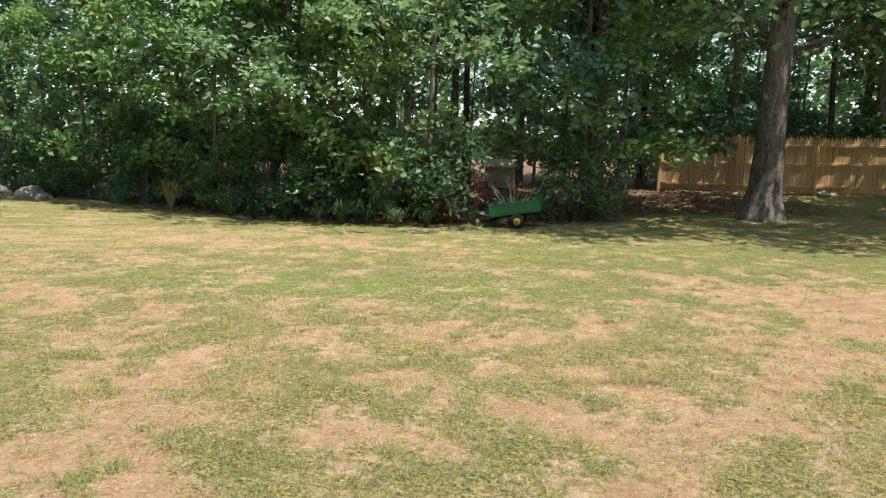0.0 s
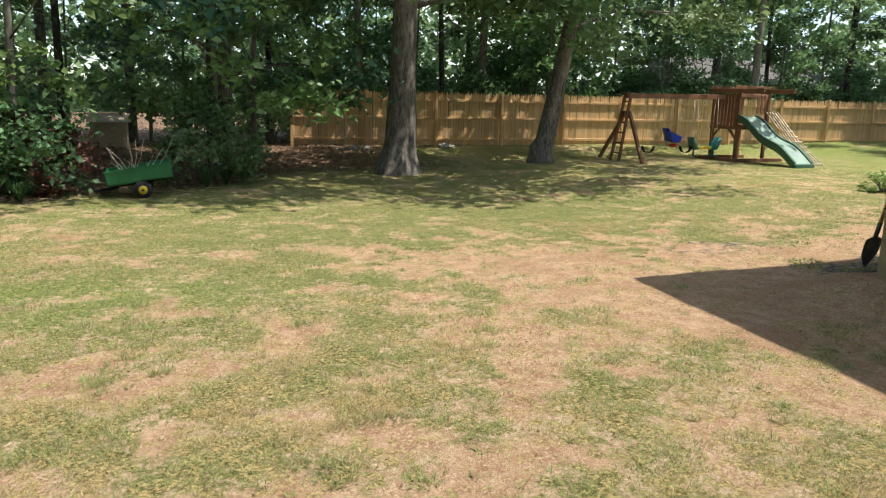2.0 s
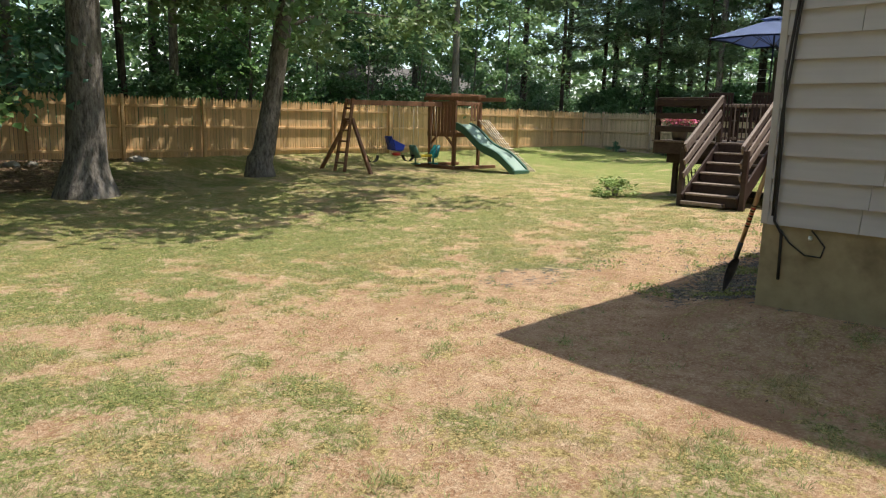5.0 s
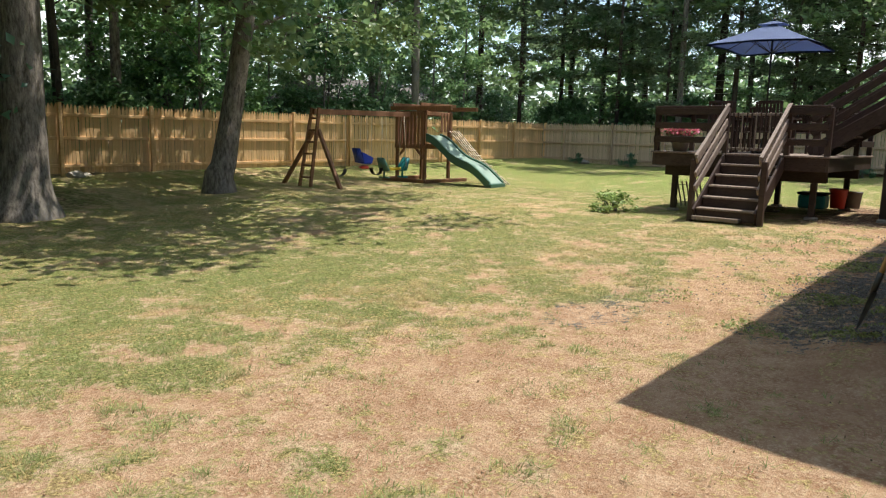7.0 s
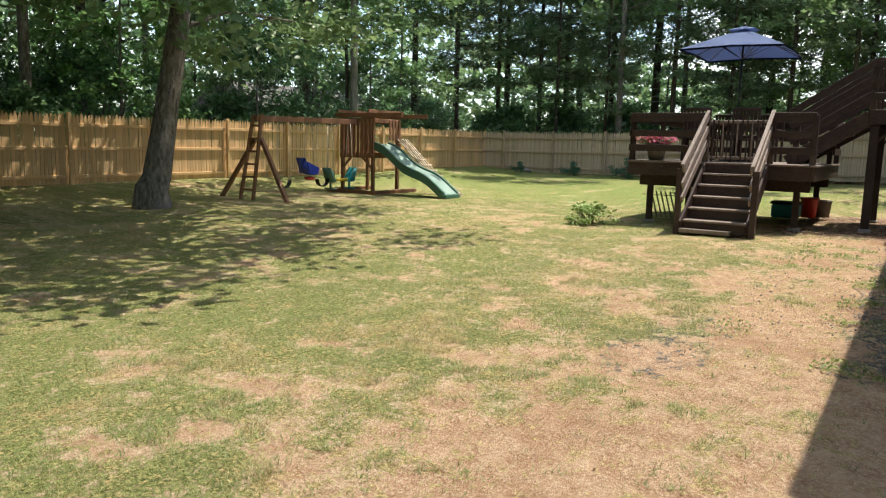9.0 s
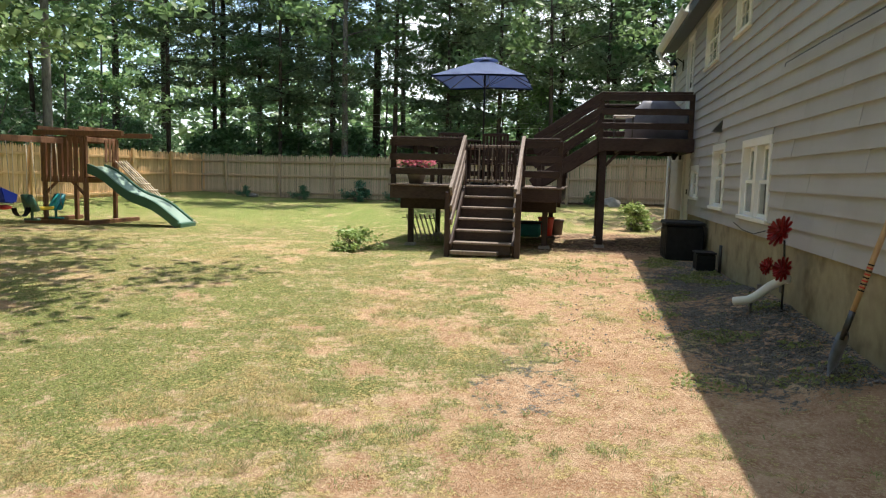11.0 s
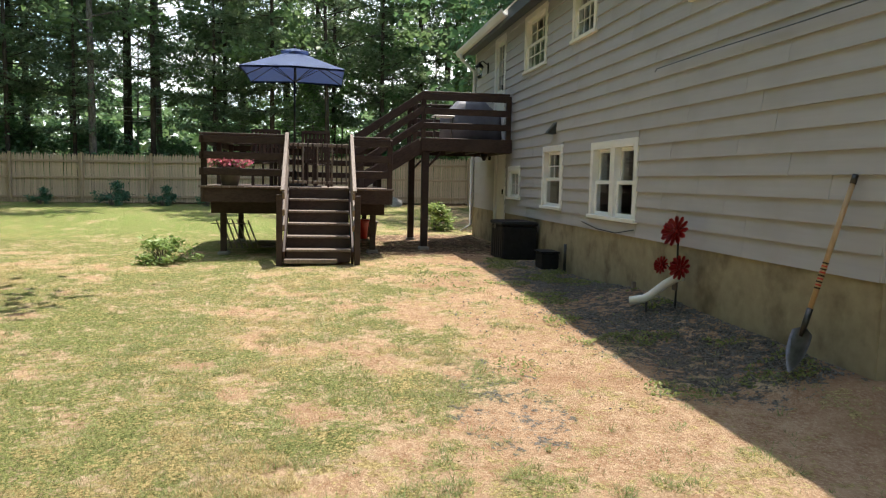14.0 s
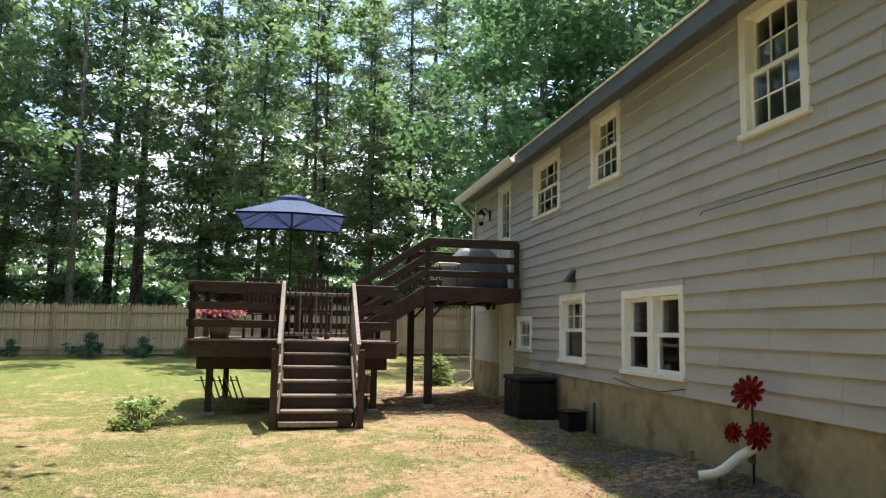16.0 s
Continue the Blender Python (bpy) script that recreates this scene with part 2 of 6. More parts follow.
M_NEEDLE = leaf_material("pine_needles", (0.115, 0.20, 0.13), (0.27, 0.38, 0.25), 0.5, 0.45, 0.4)
M_REDLEAF = leaf_material("red_maple_leaves", (0.07, 0.02, 0.015), (0.13, 0.05, 0.03), 0.25)
M_LIGHTLEAF = leaf_material("light_shrub_leaves", (0.19, 0.30, 0.08), (0.37, 0.47, 0.16), 0.35)
M_STRAP = leaf_material("strap_leaves", (0.045, 0.11, 0.04), (0.10, 0.19, 0.07), 0.3)
M_DRYSTRAP = leaf_material("dry_grass_leaves", (0.30, 0.26, 0.10), (0.45, 0.38, 0.17), 0.3)
M_PETAL = leaf_material("pink_petals", (0.85, 0.10, 0.34), (0.95, 0.33, 0.58), 0.45)
M_GRASS = leaf_material("grass_blades", (0.12, 0.15, 0.045), (0.37, 0.39, 0.15), 0.42, 0.6, 0.5, 8.0)
M_STRAW = leaf_material("straw_blades", (0.27, 0.195, 0.085), (0.60, 0.475, 0.25), 0.35, 0.7, 0.5, 8.0)

# ---- mesh helpers ----
BOXES = {}


def rounded_box(sx, sy, sz, edge=0.006):
    key = (round(sx, 4), round(sy, 4), round(sz, 4), edge)
    if key not in BOXES:
        bm = bmesh.new()
        bmesh.ops.create_cube(bm, size=1)
        bmesh.ops.scale(bm, vec=(sx, sy, sz), verts=bm.verts)
        e = min(edge, 0.3 * min(sx, sy, sz))
        bmesh.ops.bevel(bm, geom=bm.edges[:], offset=e, segments=1, affect="EDGES")
        me = bpy.data.meshes.new("board")
        bm.to_mesh(me)
        bm.free()
        BOXES[key] = me
    return BOXES[key]


def place(ob, parent, m):
    """Hangs ob under parent at the world pose m; parents stand still, with known poses."""
    ob.parent = parent
    ob.matrix_basis = WORLD[parent].inverted() @ m if parent else m
    WORLD[ob] = m.copy()
    return ob


WORLD = {}


def thing(name, x, y, z, label, category, group="", kind="", rz=0):
    ob = new(name)
    ob.empty_display_size = 0.2
    ob.matrix_basis = pose(x, y, z, 0, 0, rz)
    WORLD[ob] = pose(x, y, z, 0, 0, rz)
    return tagged(ob, label, category, group, kind)


def link_mesh(name, me, mat, parent, m=None, label=""):
    if not me.materials:
        me.materials.append(mat)
    elif me.materials[0] != mat:
        key = (me.name, mat.name)
        if key not in BOXES:
            c = me.copy()
            c.materials.clear()
            c.materials.append(mat)
            BOXES[key] = c
        me = BOXES[key]
    ob = new(name, me)
    place(ob, parent, m or Matrix.Identity(4))
    return tagged(ob, label)


def part(name, bm, mat, parent, label="", smooth=False):
    """One bmesh, in world coordinates, as one mesh object under a thing or a part."""
    me = bpy.data.meshes.new(name)
    base = WORLD[parent] if parent else Matrix.Identity(4)
    bm.transform(base.inverted())
    if smooth:
        for f in bm.faces:
            f.smooth = True
    bm.to_mesh(me)
    bm.free()
    return link_mesh(name, me, mat, parent, base.copy(), label)


def board(name, mat, parent, x0, x1, y0, y1, z0, z1, label="", edge=0.006):
    me = rounded_box(abs(x1 - x0), abs(y1 - y0), abs(z1 - z0), edge)
    return link_mesh(name, me, mat, parent, pose((x0 + x1) / 2, (y0 + y1) / 2, (z0 + z1) / 2), label)


def beam(name, mat, parent, p, q, w, h, label="", up=(0, 0, 1), edge=0.006):
    """A board from p to q; w across, h towards up."""
    p, q = Vector(p), Vector(q)
    d = (q - p)
    ax = d.normalized()
    side = Vector(up).cross(ax)
    side = side.normalized() if side.length > 1e-4 else Vector((1, 0, 0))
    top = ax.cross(side)
    m = Matrix((ax, side, top)).transposed().to_4x4()
    m.translation = (p + q) / 2
    return link_mesh(name, rounded_box(d.length, w, h, edge), mat, parent, m, label)


def tube(bm, pts, radii, n=8, cap=True):
    rings = []
    prev = None
    for i, p in enumerate(pts):
        p = Vector(p)
        a = Vector(pts[max(i - 1, 0)])
        b = Vector(pts[min(i + 1, len(pts) - 1)])
        d = (b - a).normalized()
        if prev is None:
            prev = d.orthogonal().normalized()
        u = (prev - d * prev.dot(d)).normalized()
        prev = u
        v = d.cross(u)
        r = radii[i] if hasattr(radii, "__len__") else radii
        rings.append([bm.verts.new(p + u * (math.cos(2 * math.pi * k / n) * r) + v * (math.sin(2 * math.pi * k / n) * r)) for k in range(n)])
    for a, b in zip(rings, rings[1:]):
        for k in range(n):
            bm.faces.new((a[k], a[(k + 1) % n], b[(k + 1) % n], b[k]))
    if cap:
        bm.faces.new(rings[0][::-1])
        bm.faces.new(rings[-1])


def rod(name, mat, parent, pts, radii, n=8, label=""):
    bm = bmesh.new()
    tube(bm, pts, radii, n)
    return part(name, bm, mat, parent, label, smooth=True)


def array_mesh(name, verts, faces):
    me = bpy.data.meshes.new(name)
    nf, k = faces.shape
    me.vertices.add(len(verts))
    me.vertices.foreach_set("co", np.ascontiguousarray(verts, dtype=np.float32).ravel())
    me.loops.add(nf * k)
    me.loops.foreach_set("vertex_index", np.ascontiguousarray(faces, dtype=np.int32).ravel())
    me.polygons.add(nf)
    me.polygons.foreach_set("loop_start", np.arange(0, nf * k, k, dtype=np.int32))
    me.update(calc_edges=True)
    return me


def leaf_mesh(name, rng, centres, size, flat=0.5, slim=0.55):
    """Folded pointed leaves about the centres. flat: how far they lie level."""
    n = len(centres)
    way = rng.normal(size=(n, 3))
    way[:, 2] *= 0.6
    way /= np.linalg.norm(way, axis=1)[:, None]
    nor = rng.normal(size=(n, 3)) * 0.75 + np.array((0.3, -0.95, 1.25)) * flat * 2
    side = np.cross(nor, way)
    side /= np.linalg.norm(side, axis=1)[:, None] + 1e-6
    up = np.cross(way, side)
    s = (size * rng.uniform(0.6, 1.35, n))[:, None]
    a = centres - way * s * 0.5
    b = centres + side * s * slim * 0.5 + up * s * 0.1
    c = centres + way * s * 0.5 - up * s * 0.08
    d = centres - side * s * slim * 0.5 + up * s * 0.1
    v = np.stack((a, b, c, d), 1).reshape(-1, 3)
    i = np.arange(n)[:, None] * 4
    f = np.concatenate((i + np.array([[0, 1, 2]]), i + np.array([[0, 2, 3]])), 1).reshape(-1, 3)
    return array_mesh(name, v, f)


# ---- the lie of the land ----


def step(a, b, v):
    t = np.clip((v - a) / (b - a), 0, 1)
    return t * t * (3 - 2 * t)


TABLE = np.random.RandomState(5).rand(256, 256)


def value_noise(x, y, size, seed=0):
    x, y = np.asarray(x) / size + 31.7 * seed, np.asarray(y) / size + 17.3 * seed
    i, j = np.floor(x).astype(int), np.floor(y).astype(int)
    u, v = x - i, y - j
    u, v = u * u * (3 - 2 * u), v * v * (3 - 2 * v)
    g = lambda a, b: TABLE[a % 256, b % 256]
    return (g(i, j) * (1 - u) + g(i + 1, j) * u) * (1 - v) + (g(i, j + 1) * (1 - u) + g(i + 1, j + 1) * u) * v


def layered(x, y, size, seed=0, octaves=4):
    return sum(value_noise(x, y, size / 2 ** k, seed + k) * 0.5 ** (k + 1) for k in range(octaves)) / (1 - 0.5 ** octaves)


def height(x, y):
    x, y = np.asarray(x, float), np.asarray(y, float)
    n = step(3, 15, y)
    z = 0.13 * step(3, 12, x) * (1 - 0.9 * n) - 0.2 * n * (1 - step(4, 14, x))
    z = z + 0.22 * step(20.5, 25.5, y) + 0.26 * step(18, 30, x) + 0.4 * step(26, 60, y)
    off = np.hypot(np.maximum(5.48 - x, 0), np.maximum(y - 5.9, 0))
    z = z + 0.16 * (1 - step(0, 0.9, off)) * (1 - step(8.5, 11.0, x))
    return z + 0.05 * (layered(x, y, 2.2, 3) - 0.5)


def ground_z(x, y):
    return float(height(x, y))


def cover_of(x, y):
    """How far grass covers the soil, how dry it is, and where grit and leaf litter lie."""
    n5 = layered(x, y, 0.26, 91, 2)
    n1, n2, n3, n4 = layered(x, y, 2.4, 11), layered(x, y, 0.5, 23, 3), layered(x, y, 6, 37), layered(x, y, 1.0, 43, 3)
    bare = 1.35 - np.hypot((x - 3.9) / 1.9, (y - 7.2) / 2.1) * 1.0
    strip = step(3.2, 4.8, x) * (1 - step(7.4, 9.0, y + 1.6 * (n1 - 0.5))) * (1 - 0.35 * step(8, 14, x)) * (1 - step(17.5, 19.5, x))
    bare = np.maximum(bare, strip * 0.95)
    bare = np.maximum(bare, step(1.0, 3.6, x) * (1 - step(4.5, 8, y)) * 0.6)
    bare = np.maximum(bare, 0.7 * np.exp(-((x - 2.2) / 0.8) ** 2 - ((y - 8.9) / 0.5) ** 2))
    lush = 0.25 * step(8.3, 11, y) + 0.3 * step(14, 20, x)
    c = 0.54 + 0.14 * (n1 - 0.5) + 1.2 * (n2 - 0.5) + 1.2 * (n5 - 0.5) + 0.2 * (n4 - 0.5) + lush - 0.62 * np.clip(bare, 0, 1)
    d = 0.31 - 0.12 * step(9, 12, y) - 0.13 * (1 - step(-0.5, 3, x)) + 0.8 * (n3 - 0.5) + 0.4 * (n4 - 0.5) + 1.3 * (layered(x, y, 0.35, 29, 3) - 0.5) - 0.15 * step(8.5, 11, y) - 0.25 * step(17, 22, x)
    d = d + 0.8 * np.exp(-((x + 5.2) / 4.2) ** 2 - ((y - 11.3) / 1.4) ** 2) + 0.45 * np.exp(-((x - 6.5) / 3) ** 2 - ((y - 10.3) / 0.8) ** 2) + 0.45 * np.exp(-((x - 12) / 2) ** 2 - ((y - 13.5) / 1.0) ** 2)
    c = c - 0.35 * np.exp(-((x + 5.2) / 4.2) ** 2 - ((y - 11.6) / 1.0) ** 2) - 0.3 * np.exp(-((x - 6.5) / 2) ** 2 - ((y - 10.0) / 0.5) ** 2)
    band = np.exp(-((x + 2.2) / 3.2) ** 2 - ((y - 7.7) / 0.9) ** 2)
    c, d = c + 0.3 * band, d - 0.6 * band
    bed = step(5.2, 6.2, x) * (1 - step(11, 13.5, x)) * (1 - step(6.7, 7.3, y))
    grit = bed * (0.66 + 1.2 * (n2 - 0.55) + 0.8 * (n1 - 0.5)) + 0.25 * np.exp(-((x - 6.0) / 0.9) ** 2 - ((y - 8.3) / 0.35) ** 2)
    grit = np.where(grit < 0.06, -1.0, grit)
    wood = np.maximum(step(-1, 1, y - wood_edge(x)), step(19.0, 21.5, y) * (1 - step(5, 8, x)))
    wood = np.maximum(wood, 0.75 * step(13.0, 14.2, x) * (1 - step(17.5, 19, x)) * step(5.9, 6.2, y) * (1 - step(8.4, 9.2, y)))
    wood = np.maximum(wood, step(25, 26, y))
    wood = np.maximum(wood, step(30.2, 31, x))
    return np.clip(c, 0, 1), np.clip(d, 0, 1), np.clip(grit, -1, 1), np.where(wood < 0.02, -1.0, np.clip(wood * 0.9 + 0.3 * (n2 - 0.5), 0, 1))


def wood_edge(x):
    x = np.asarray(x, float)
    return 15.0 + 4.3 * step(4, 16, -x) + 1.2 * step(-3.5, 0.0, x) + 4.5 * step(-0.5, 3.5, x) + 8 * step(3, 6, x)


def axis(lo, hi, fine_lo, fine_hi, fine, coarse):
    out = [lo]
    while out[-1] < hi:
        v = out[-1]
        d = fine if fine_lo <= v <= fine_hi else min(coarse, fine + 0.09 * (fine_lo - v if v < fine_lo else v - fine_hi))
        out.append(v + max(d, fine))
    return np.array(out)


def build_ground():
    xs, ys = axis(-400, 400, -5, 14, 0.085, 30), axis(-400, 400, 1, 14.5, 0.085, 30)
    gx, gy = np.meshgrid(xs, ys)
    x, y = gx.ravel(), gy.ravel()
    z = height(x, y)
    c, d, g, w = cover_of(x, y)
    near = np.exp(-(np.hypot(x - 4, y - 8) / 16) ** 4)
    z = z + near * (0.018 * (layered(x, y, 0.35, 51, 3) - 0.5) + 0.02 * (c - 0.5))
    nx = len(xs)
    i = (np.arange(len(ys) - 1)[:, None] * nx + np.arange(nx - 1)[None, :]).ravel()
    me = array_mesh("ground", np.stack((x, y, z), 1), np.stack((i, i + 1, i + nx + 1, i + nx), 1))
    for key, v in (("cover", c), ("dry", d), ("grit", g), ("litter", w), ("lush", step(15, 21, x) * 0.4 + 0.5 * step(8.5, 10.5, y) * layered(x, y, 2.0, 61) + 0.8 * np.exp(-((x + 2.2) / 3.0) ** 2 - ((y - 7.6) / 0.8) ** 2))):
        me.attributes.new(key, "FLOAT", "POINT").data.foreach_set("value", v.astype(np.float32))
    me.polygons.foreach_set("use_smooth", [True] * len(me.polygons))
    ob = link_mesh("ground", me, M_GROUND, None)
    tagged(ob, "patchy sunlit lawn of green and dry grass over sandy soil", "ground", kind="structure")


build_ground()


def blades(name, mat, label, seed, tufts, per, dry_side, size, wide):
    """Grass in small tufts of many fine blades, thinning out away from the middle of the lawn."""
    rng = np.random.RandomState(seed)
    n = tufts * 30
    x, y = rng.uniform(-9, 17, n), rng.uniform(1.6, 19, n)
    far = np.minimum(np.hypot((x + 0.8) * 0.8, y - 4.5), np.hypot((x - 3.5) * 0.7, y - 9.5))
    c, d, g, w = cover_of(x, y)
    keep = rng.rand(n) < (0.03 + step(0.42, 0.66, c + 0.8 * (value_noise(x, y, 0.13, 97) - 0.5))) * (0.1 + 0.9 * (step(0.35, 0.7, d) if dry_side else 1 - step(0.4, 0.85, d))) * (1 - np.clip(w, 0, 1)) * (1 - 0.7 * np.clip(g, 0, 1)) * (np.exp(-(far / 4.6) ** 2) + 0.10 * np.exp(-(far / 12) ** 2))
    keep &= ~((x > 5.4) & (y < 6.05))
    x, y, far = x[keep][:tufts], y[keep][:tufts], far[keep][:tufts]
    r = rng.uniform(0.02, 0.085, len(x))
    grow = rng.uniform(0.55, 1.3, len(x)) * (1 + 0.02 * far) * size
    x, y, r, grow = (np.repeat(v, per) for v in (x, y, r, grow))
    n = len(x)
    a, q = rng.uniform(0, 2 * np.pi, n), np.sqrt(rng.rand(n))
    x, y = x + np.cos(a) * q * r, y + np.sin(a) * q * r
    a = a + rng.normal(0, 1.2, n)
    h = grow * rng.uniform(0.3, 1.15, n) * (1.1 - 0.5 * q)
    lean = grow * rng.uniform(0.4, 1.5, n)
    z = height(x, y)
    b, w2 = a + rng.uniform(1, 2, n), wide * rng.uniform(0.7, 1.3, n)
    p0 = np.stack((x + np.cos(b) * w2, y + np.sin(b) * w2, z - 0.004), 1)
    p1 = np.stack((x - np.cos(b) * w2, y - np.sin(b) * w2, z - 0.004), 1)
    p2 = np.stack((x + np.cos(a) * lean, y + np.sin(a) * lean, z + h), 1)
    me = array_mesh(name, np.stack((p0, p1, p2), 1).reshape(-1, 3), np.arange(3 * n).reshape(-1, 3))
    tagged(link_mesh(name, me, mat, None), label, "grass", kind="stuff")


blades("grass", M_GRASS, "short green lawn grass in uneven tufts", 3, 40000, 12, False, 0.040, 0.0026)
blades("dry_grass", M_STRAW, "short straw-coloured dry grass in the lawn", 4, 26000, 11, True, 0.030, 0.0026)

# ---- the house ----
WALL_Y, X0, X1, Y0 = 5.90, 5.48, 18.35, -2.1
SILL_Z, EAVE_Z, PITCH, RIDGE_Y = 0.80, 4.40, 0.37, 1.9
COURSE = 0.1735


def free_rects(a0, a1, b0, b1, holes):
    """The rectangle a x b less the holes, cut into rectangles."""
    cuts = sorted({a0, a1, *[min(max(v, a0), a1) for h in holes for v in h[:2]]})
    out = []
    for c0, c1 in zip(cuts, cuts[1:]):
        spans = [(b0, b1)]
        for h in holes:
            if h[0] < (c0 + c1) / 2 < h[1]:
                nxt = []
                for s0, s1 in spans:
                    if h[3] <= s0 or h[2] >= s1:
                        nxt.append((s0, s1))
                    else:
                        if h[2] > s0:
                            nxt.append((s0, h[2]))
                        if h[3] < s1:
                            nxt.append((h[3], s1))
                spans = nxt
        for s in spans:
            if out and out[-1][1] == c0 and out[-1][2:] == s:
                out[-1] = (out[-1][0], c1, *s)
            else:
                out.append((c0, c1, *s))
    return out


# openings in the back wall: x0, x1, z0, z1 of the outer trim
WINDOWS = [
    (7.24, 8.14, 3.16, 4.36, "hung"), (10.66, 11.60, 3.37, 4.36, "hung"), (12.82, 14.12, 3.28, 4.28, "hung"),
    (9.20, 10.66, 0.93, 1.92, "pair"), (11.82, 12.82, 0.97, 1.96, "hung"), (14.17, 15.03, 1.06, 1.68, "small"),
]
DOOR_UP = (15.48, 16.36, 2.22, 4.30)
DOOR_LOW = (15.25, 16.15, 0.16, 2.02)
HOLES = [w[:4] for w in WINDOWS] + [DOOR_UP, DOOR_LOW]

house = thing("house", 12, 2, 0, "grey clapboard house with cream trim on a concrete foundation", "house", kind="structure")


def solid(name, mat, parent, boxes, label=""):
    bm = bmesh.new()
    for x0, x1, y0, y1, z0, z1 in boxes:
        m = Matrix.Translation(((x0 + x1) / 2, (y0 + y1) / 2, (z0 + z1) / 2)) @ Matrix.Diagonal((x1 - x0, y1 - y0, z1 - z0, 1))
        bmesh.ops.create_cube(bm, size=1, matrix=m)
    return part(name, bm, mat, parent, label)


wall_boxes = [(a, b, WALL_Y - 0.2, WALL_Y, c, d) for a, b, c, d in free_rects(X0 + 0.2, X1, -0.2, EAVE_Z + 0.1, HOLES)]
solid("back_wall", M_PLASTER, house, wall_boxes)
found = [(a, b, WALL_Y - 0.22, WALL_Y + 0.012, c, d) for a, b, c, d in free_rects(X0, X1, -0.3, SILL_Z + 0.02, HOLES)]
solid("foundation", M_CONCRETE, house, found + [(X0 - 0.012, X0 + 0.2, Y0, WALL_Y + 0.008, -0.3, SILL_Z + 0.016)], "stained tan concrete foundation")
solid("outer_wall", M_PLASTER, house, [(X1 - 0.2, X1, Y0, WALL_Y - 0.2, -0.2, EAVE_Z), (X0, X1, Y0 - 0.2, Y0, -0.2, EAVE_Z), (X0 + 0.2, X1 - 0.2, Y0, WALL_Y - 0.2, 2.05, 2.2), (X0 + 0.2, X1 - 0.2, Y0, WALL_Y - 0.2, -0.2, 0.0), (X0 + 0.2, X1 - 0.2, Y0, WALL_Y - 0.2, EAVE_Z - 0.02, EAVE_Z + 0.03)])
bm = bmesh.new()
loop = [(Y0, -0.2), (WALL_Y, -0.2), (WALL_Y, EAVE_Z), (RIDGE_Y, EAVE_Z + PITCH * (WALL_Y - RIDGE_Y)), (Y0, EAVE_Z)]
f = bm.faces.new([bm.verts.new((X0, y, z)) for y, z in loop])
ex = bmesh.ops.extrude_face_region(bm, geom=[f])
bmesh.ops.translate(bm, vec=(0.2, 0, 0), verts=[v for v in ex["geom"] if isinstance(v, bmesh.types.BMVert)])
part("gable_wall", bm, M_PLASTER, house)

# roof slabs, fascia and gutter
OV, RAKE = 0.34, 0.22
for sign in (1, -1):
    y_e = WALL_Y + OV if sign > 0 else Y0 - OV
    z_r = EAVE_Z + 0.08 + PITCH * (WALL_Y + OV - RIDGE_Y)
    bm = bmesh.new()
    quad = [(X0 - RAKE, RIDGE_Y, z_r), (X1 + RAKE, RIDGE_Y, z_r), (X1 + RAKE, y_e, EAVE_Z + 0.08), (X0 - RAKE, y_e, EAVE_Z + 0.08)]
    vs = [bm.verts.new(v) for v in quad] + [bm.verts.new((x, y, z - 0.06)) for x, y, z in quad]
    for a in ((0, 1, 2, 3), (7, 6, 5, 4), (0, 4, 5, 1), (1, 5, 6, 2), (2, 6, 7, 3), (3, 7, 4, 0)):
        bm.faces.new([vs[i] for i in a])
    bmesh.ops.recalc_face_normals(bm, faces=bm.faces)
    part("roof", bm, M_ROOF, house, "dark asphalt shingle roof")
board("fascia", M_FASCIA, house, X0 - RAKE, X1 + RAKE, WALL_Y + OV - 0.03, WALL_Y + OV, EAVE_Z - 0.16, EAVE_Z + 0.03, "slate grey fascia board")
board("soffit", M_FASCIA, house, X0 - RAKE + 0.02, X1 + RAKE - 0.02, WALL_Y + 0.02, WALL_Y + OV - 0.03, EAVE_Z - 0.045, EAVE_Z - 0.02, "dark grey soffit")
board("drip_edge", M_TRIM, house, X0 - RAKE - 0.01, X1 + RAKE, WALL_Y + OV - 0.01, WALL_Y + OV + 0.02, EAVE_Z + 0.03, EAVE_Z + 0.055, "pale metal drip edge")
for y_e, y_r in ((WALL_Y + OV, RIDGE_Y), (Y0 - OV, RIDGE_Y)):
    z_e, z_r = EAVE_Z - 0.06, EAVE_Z - 0.06 + PITCH * (WALL_Y + OV - RIDGE_Y)
    beam("rake_board", M_FASCIA, house, (X0 - RAKE + 0.015, y_e, z_e), (X0 - RAKE + 0.015, y_r, z_r), 0.03, 0.16)
bm = bmesh.new()
gx0, gx1, gy, gz = 14.15, X1 + 0.3, WALL_Y + OV, EAVE_Z + 0.03
prof = [(0.002, 0.0), (0.002, -0.12), (0.07, -0.12), (0.115, -0.05), (0.12, 0.0), (0.11, 0.0), (0.10, -0.05), (0.06, -0.105), (0.012, -0.105), (0.012, 0.0)]
a = [bm.verts.new((gx0, gy + p, gz + q)) for p, q in prof]
b = [bm.verts.new((gx1, gy + p, gz + q)) for p, q in prof]
for i in range(len(prof)):
    j = (i + 1) % len(prof)
    bm.faces.new((a[i], a[j], b[j], b[i]))
bm.faces.new(a[::-1]), bm.faces.new(b)
part("gutter", bm, M_WHITE, house, "white aluminium gutter")
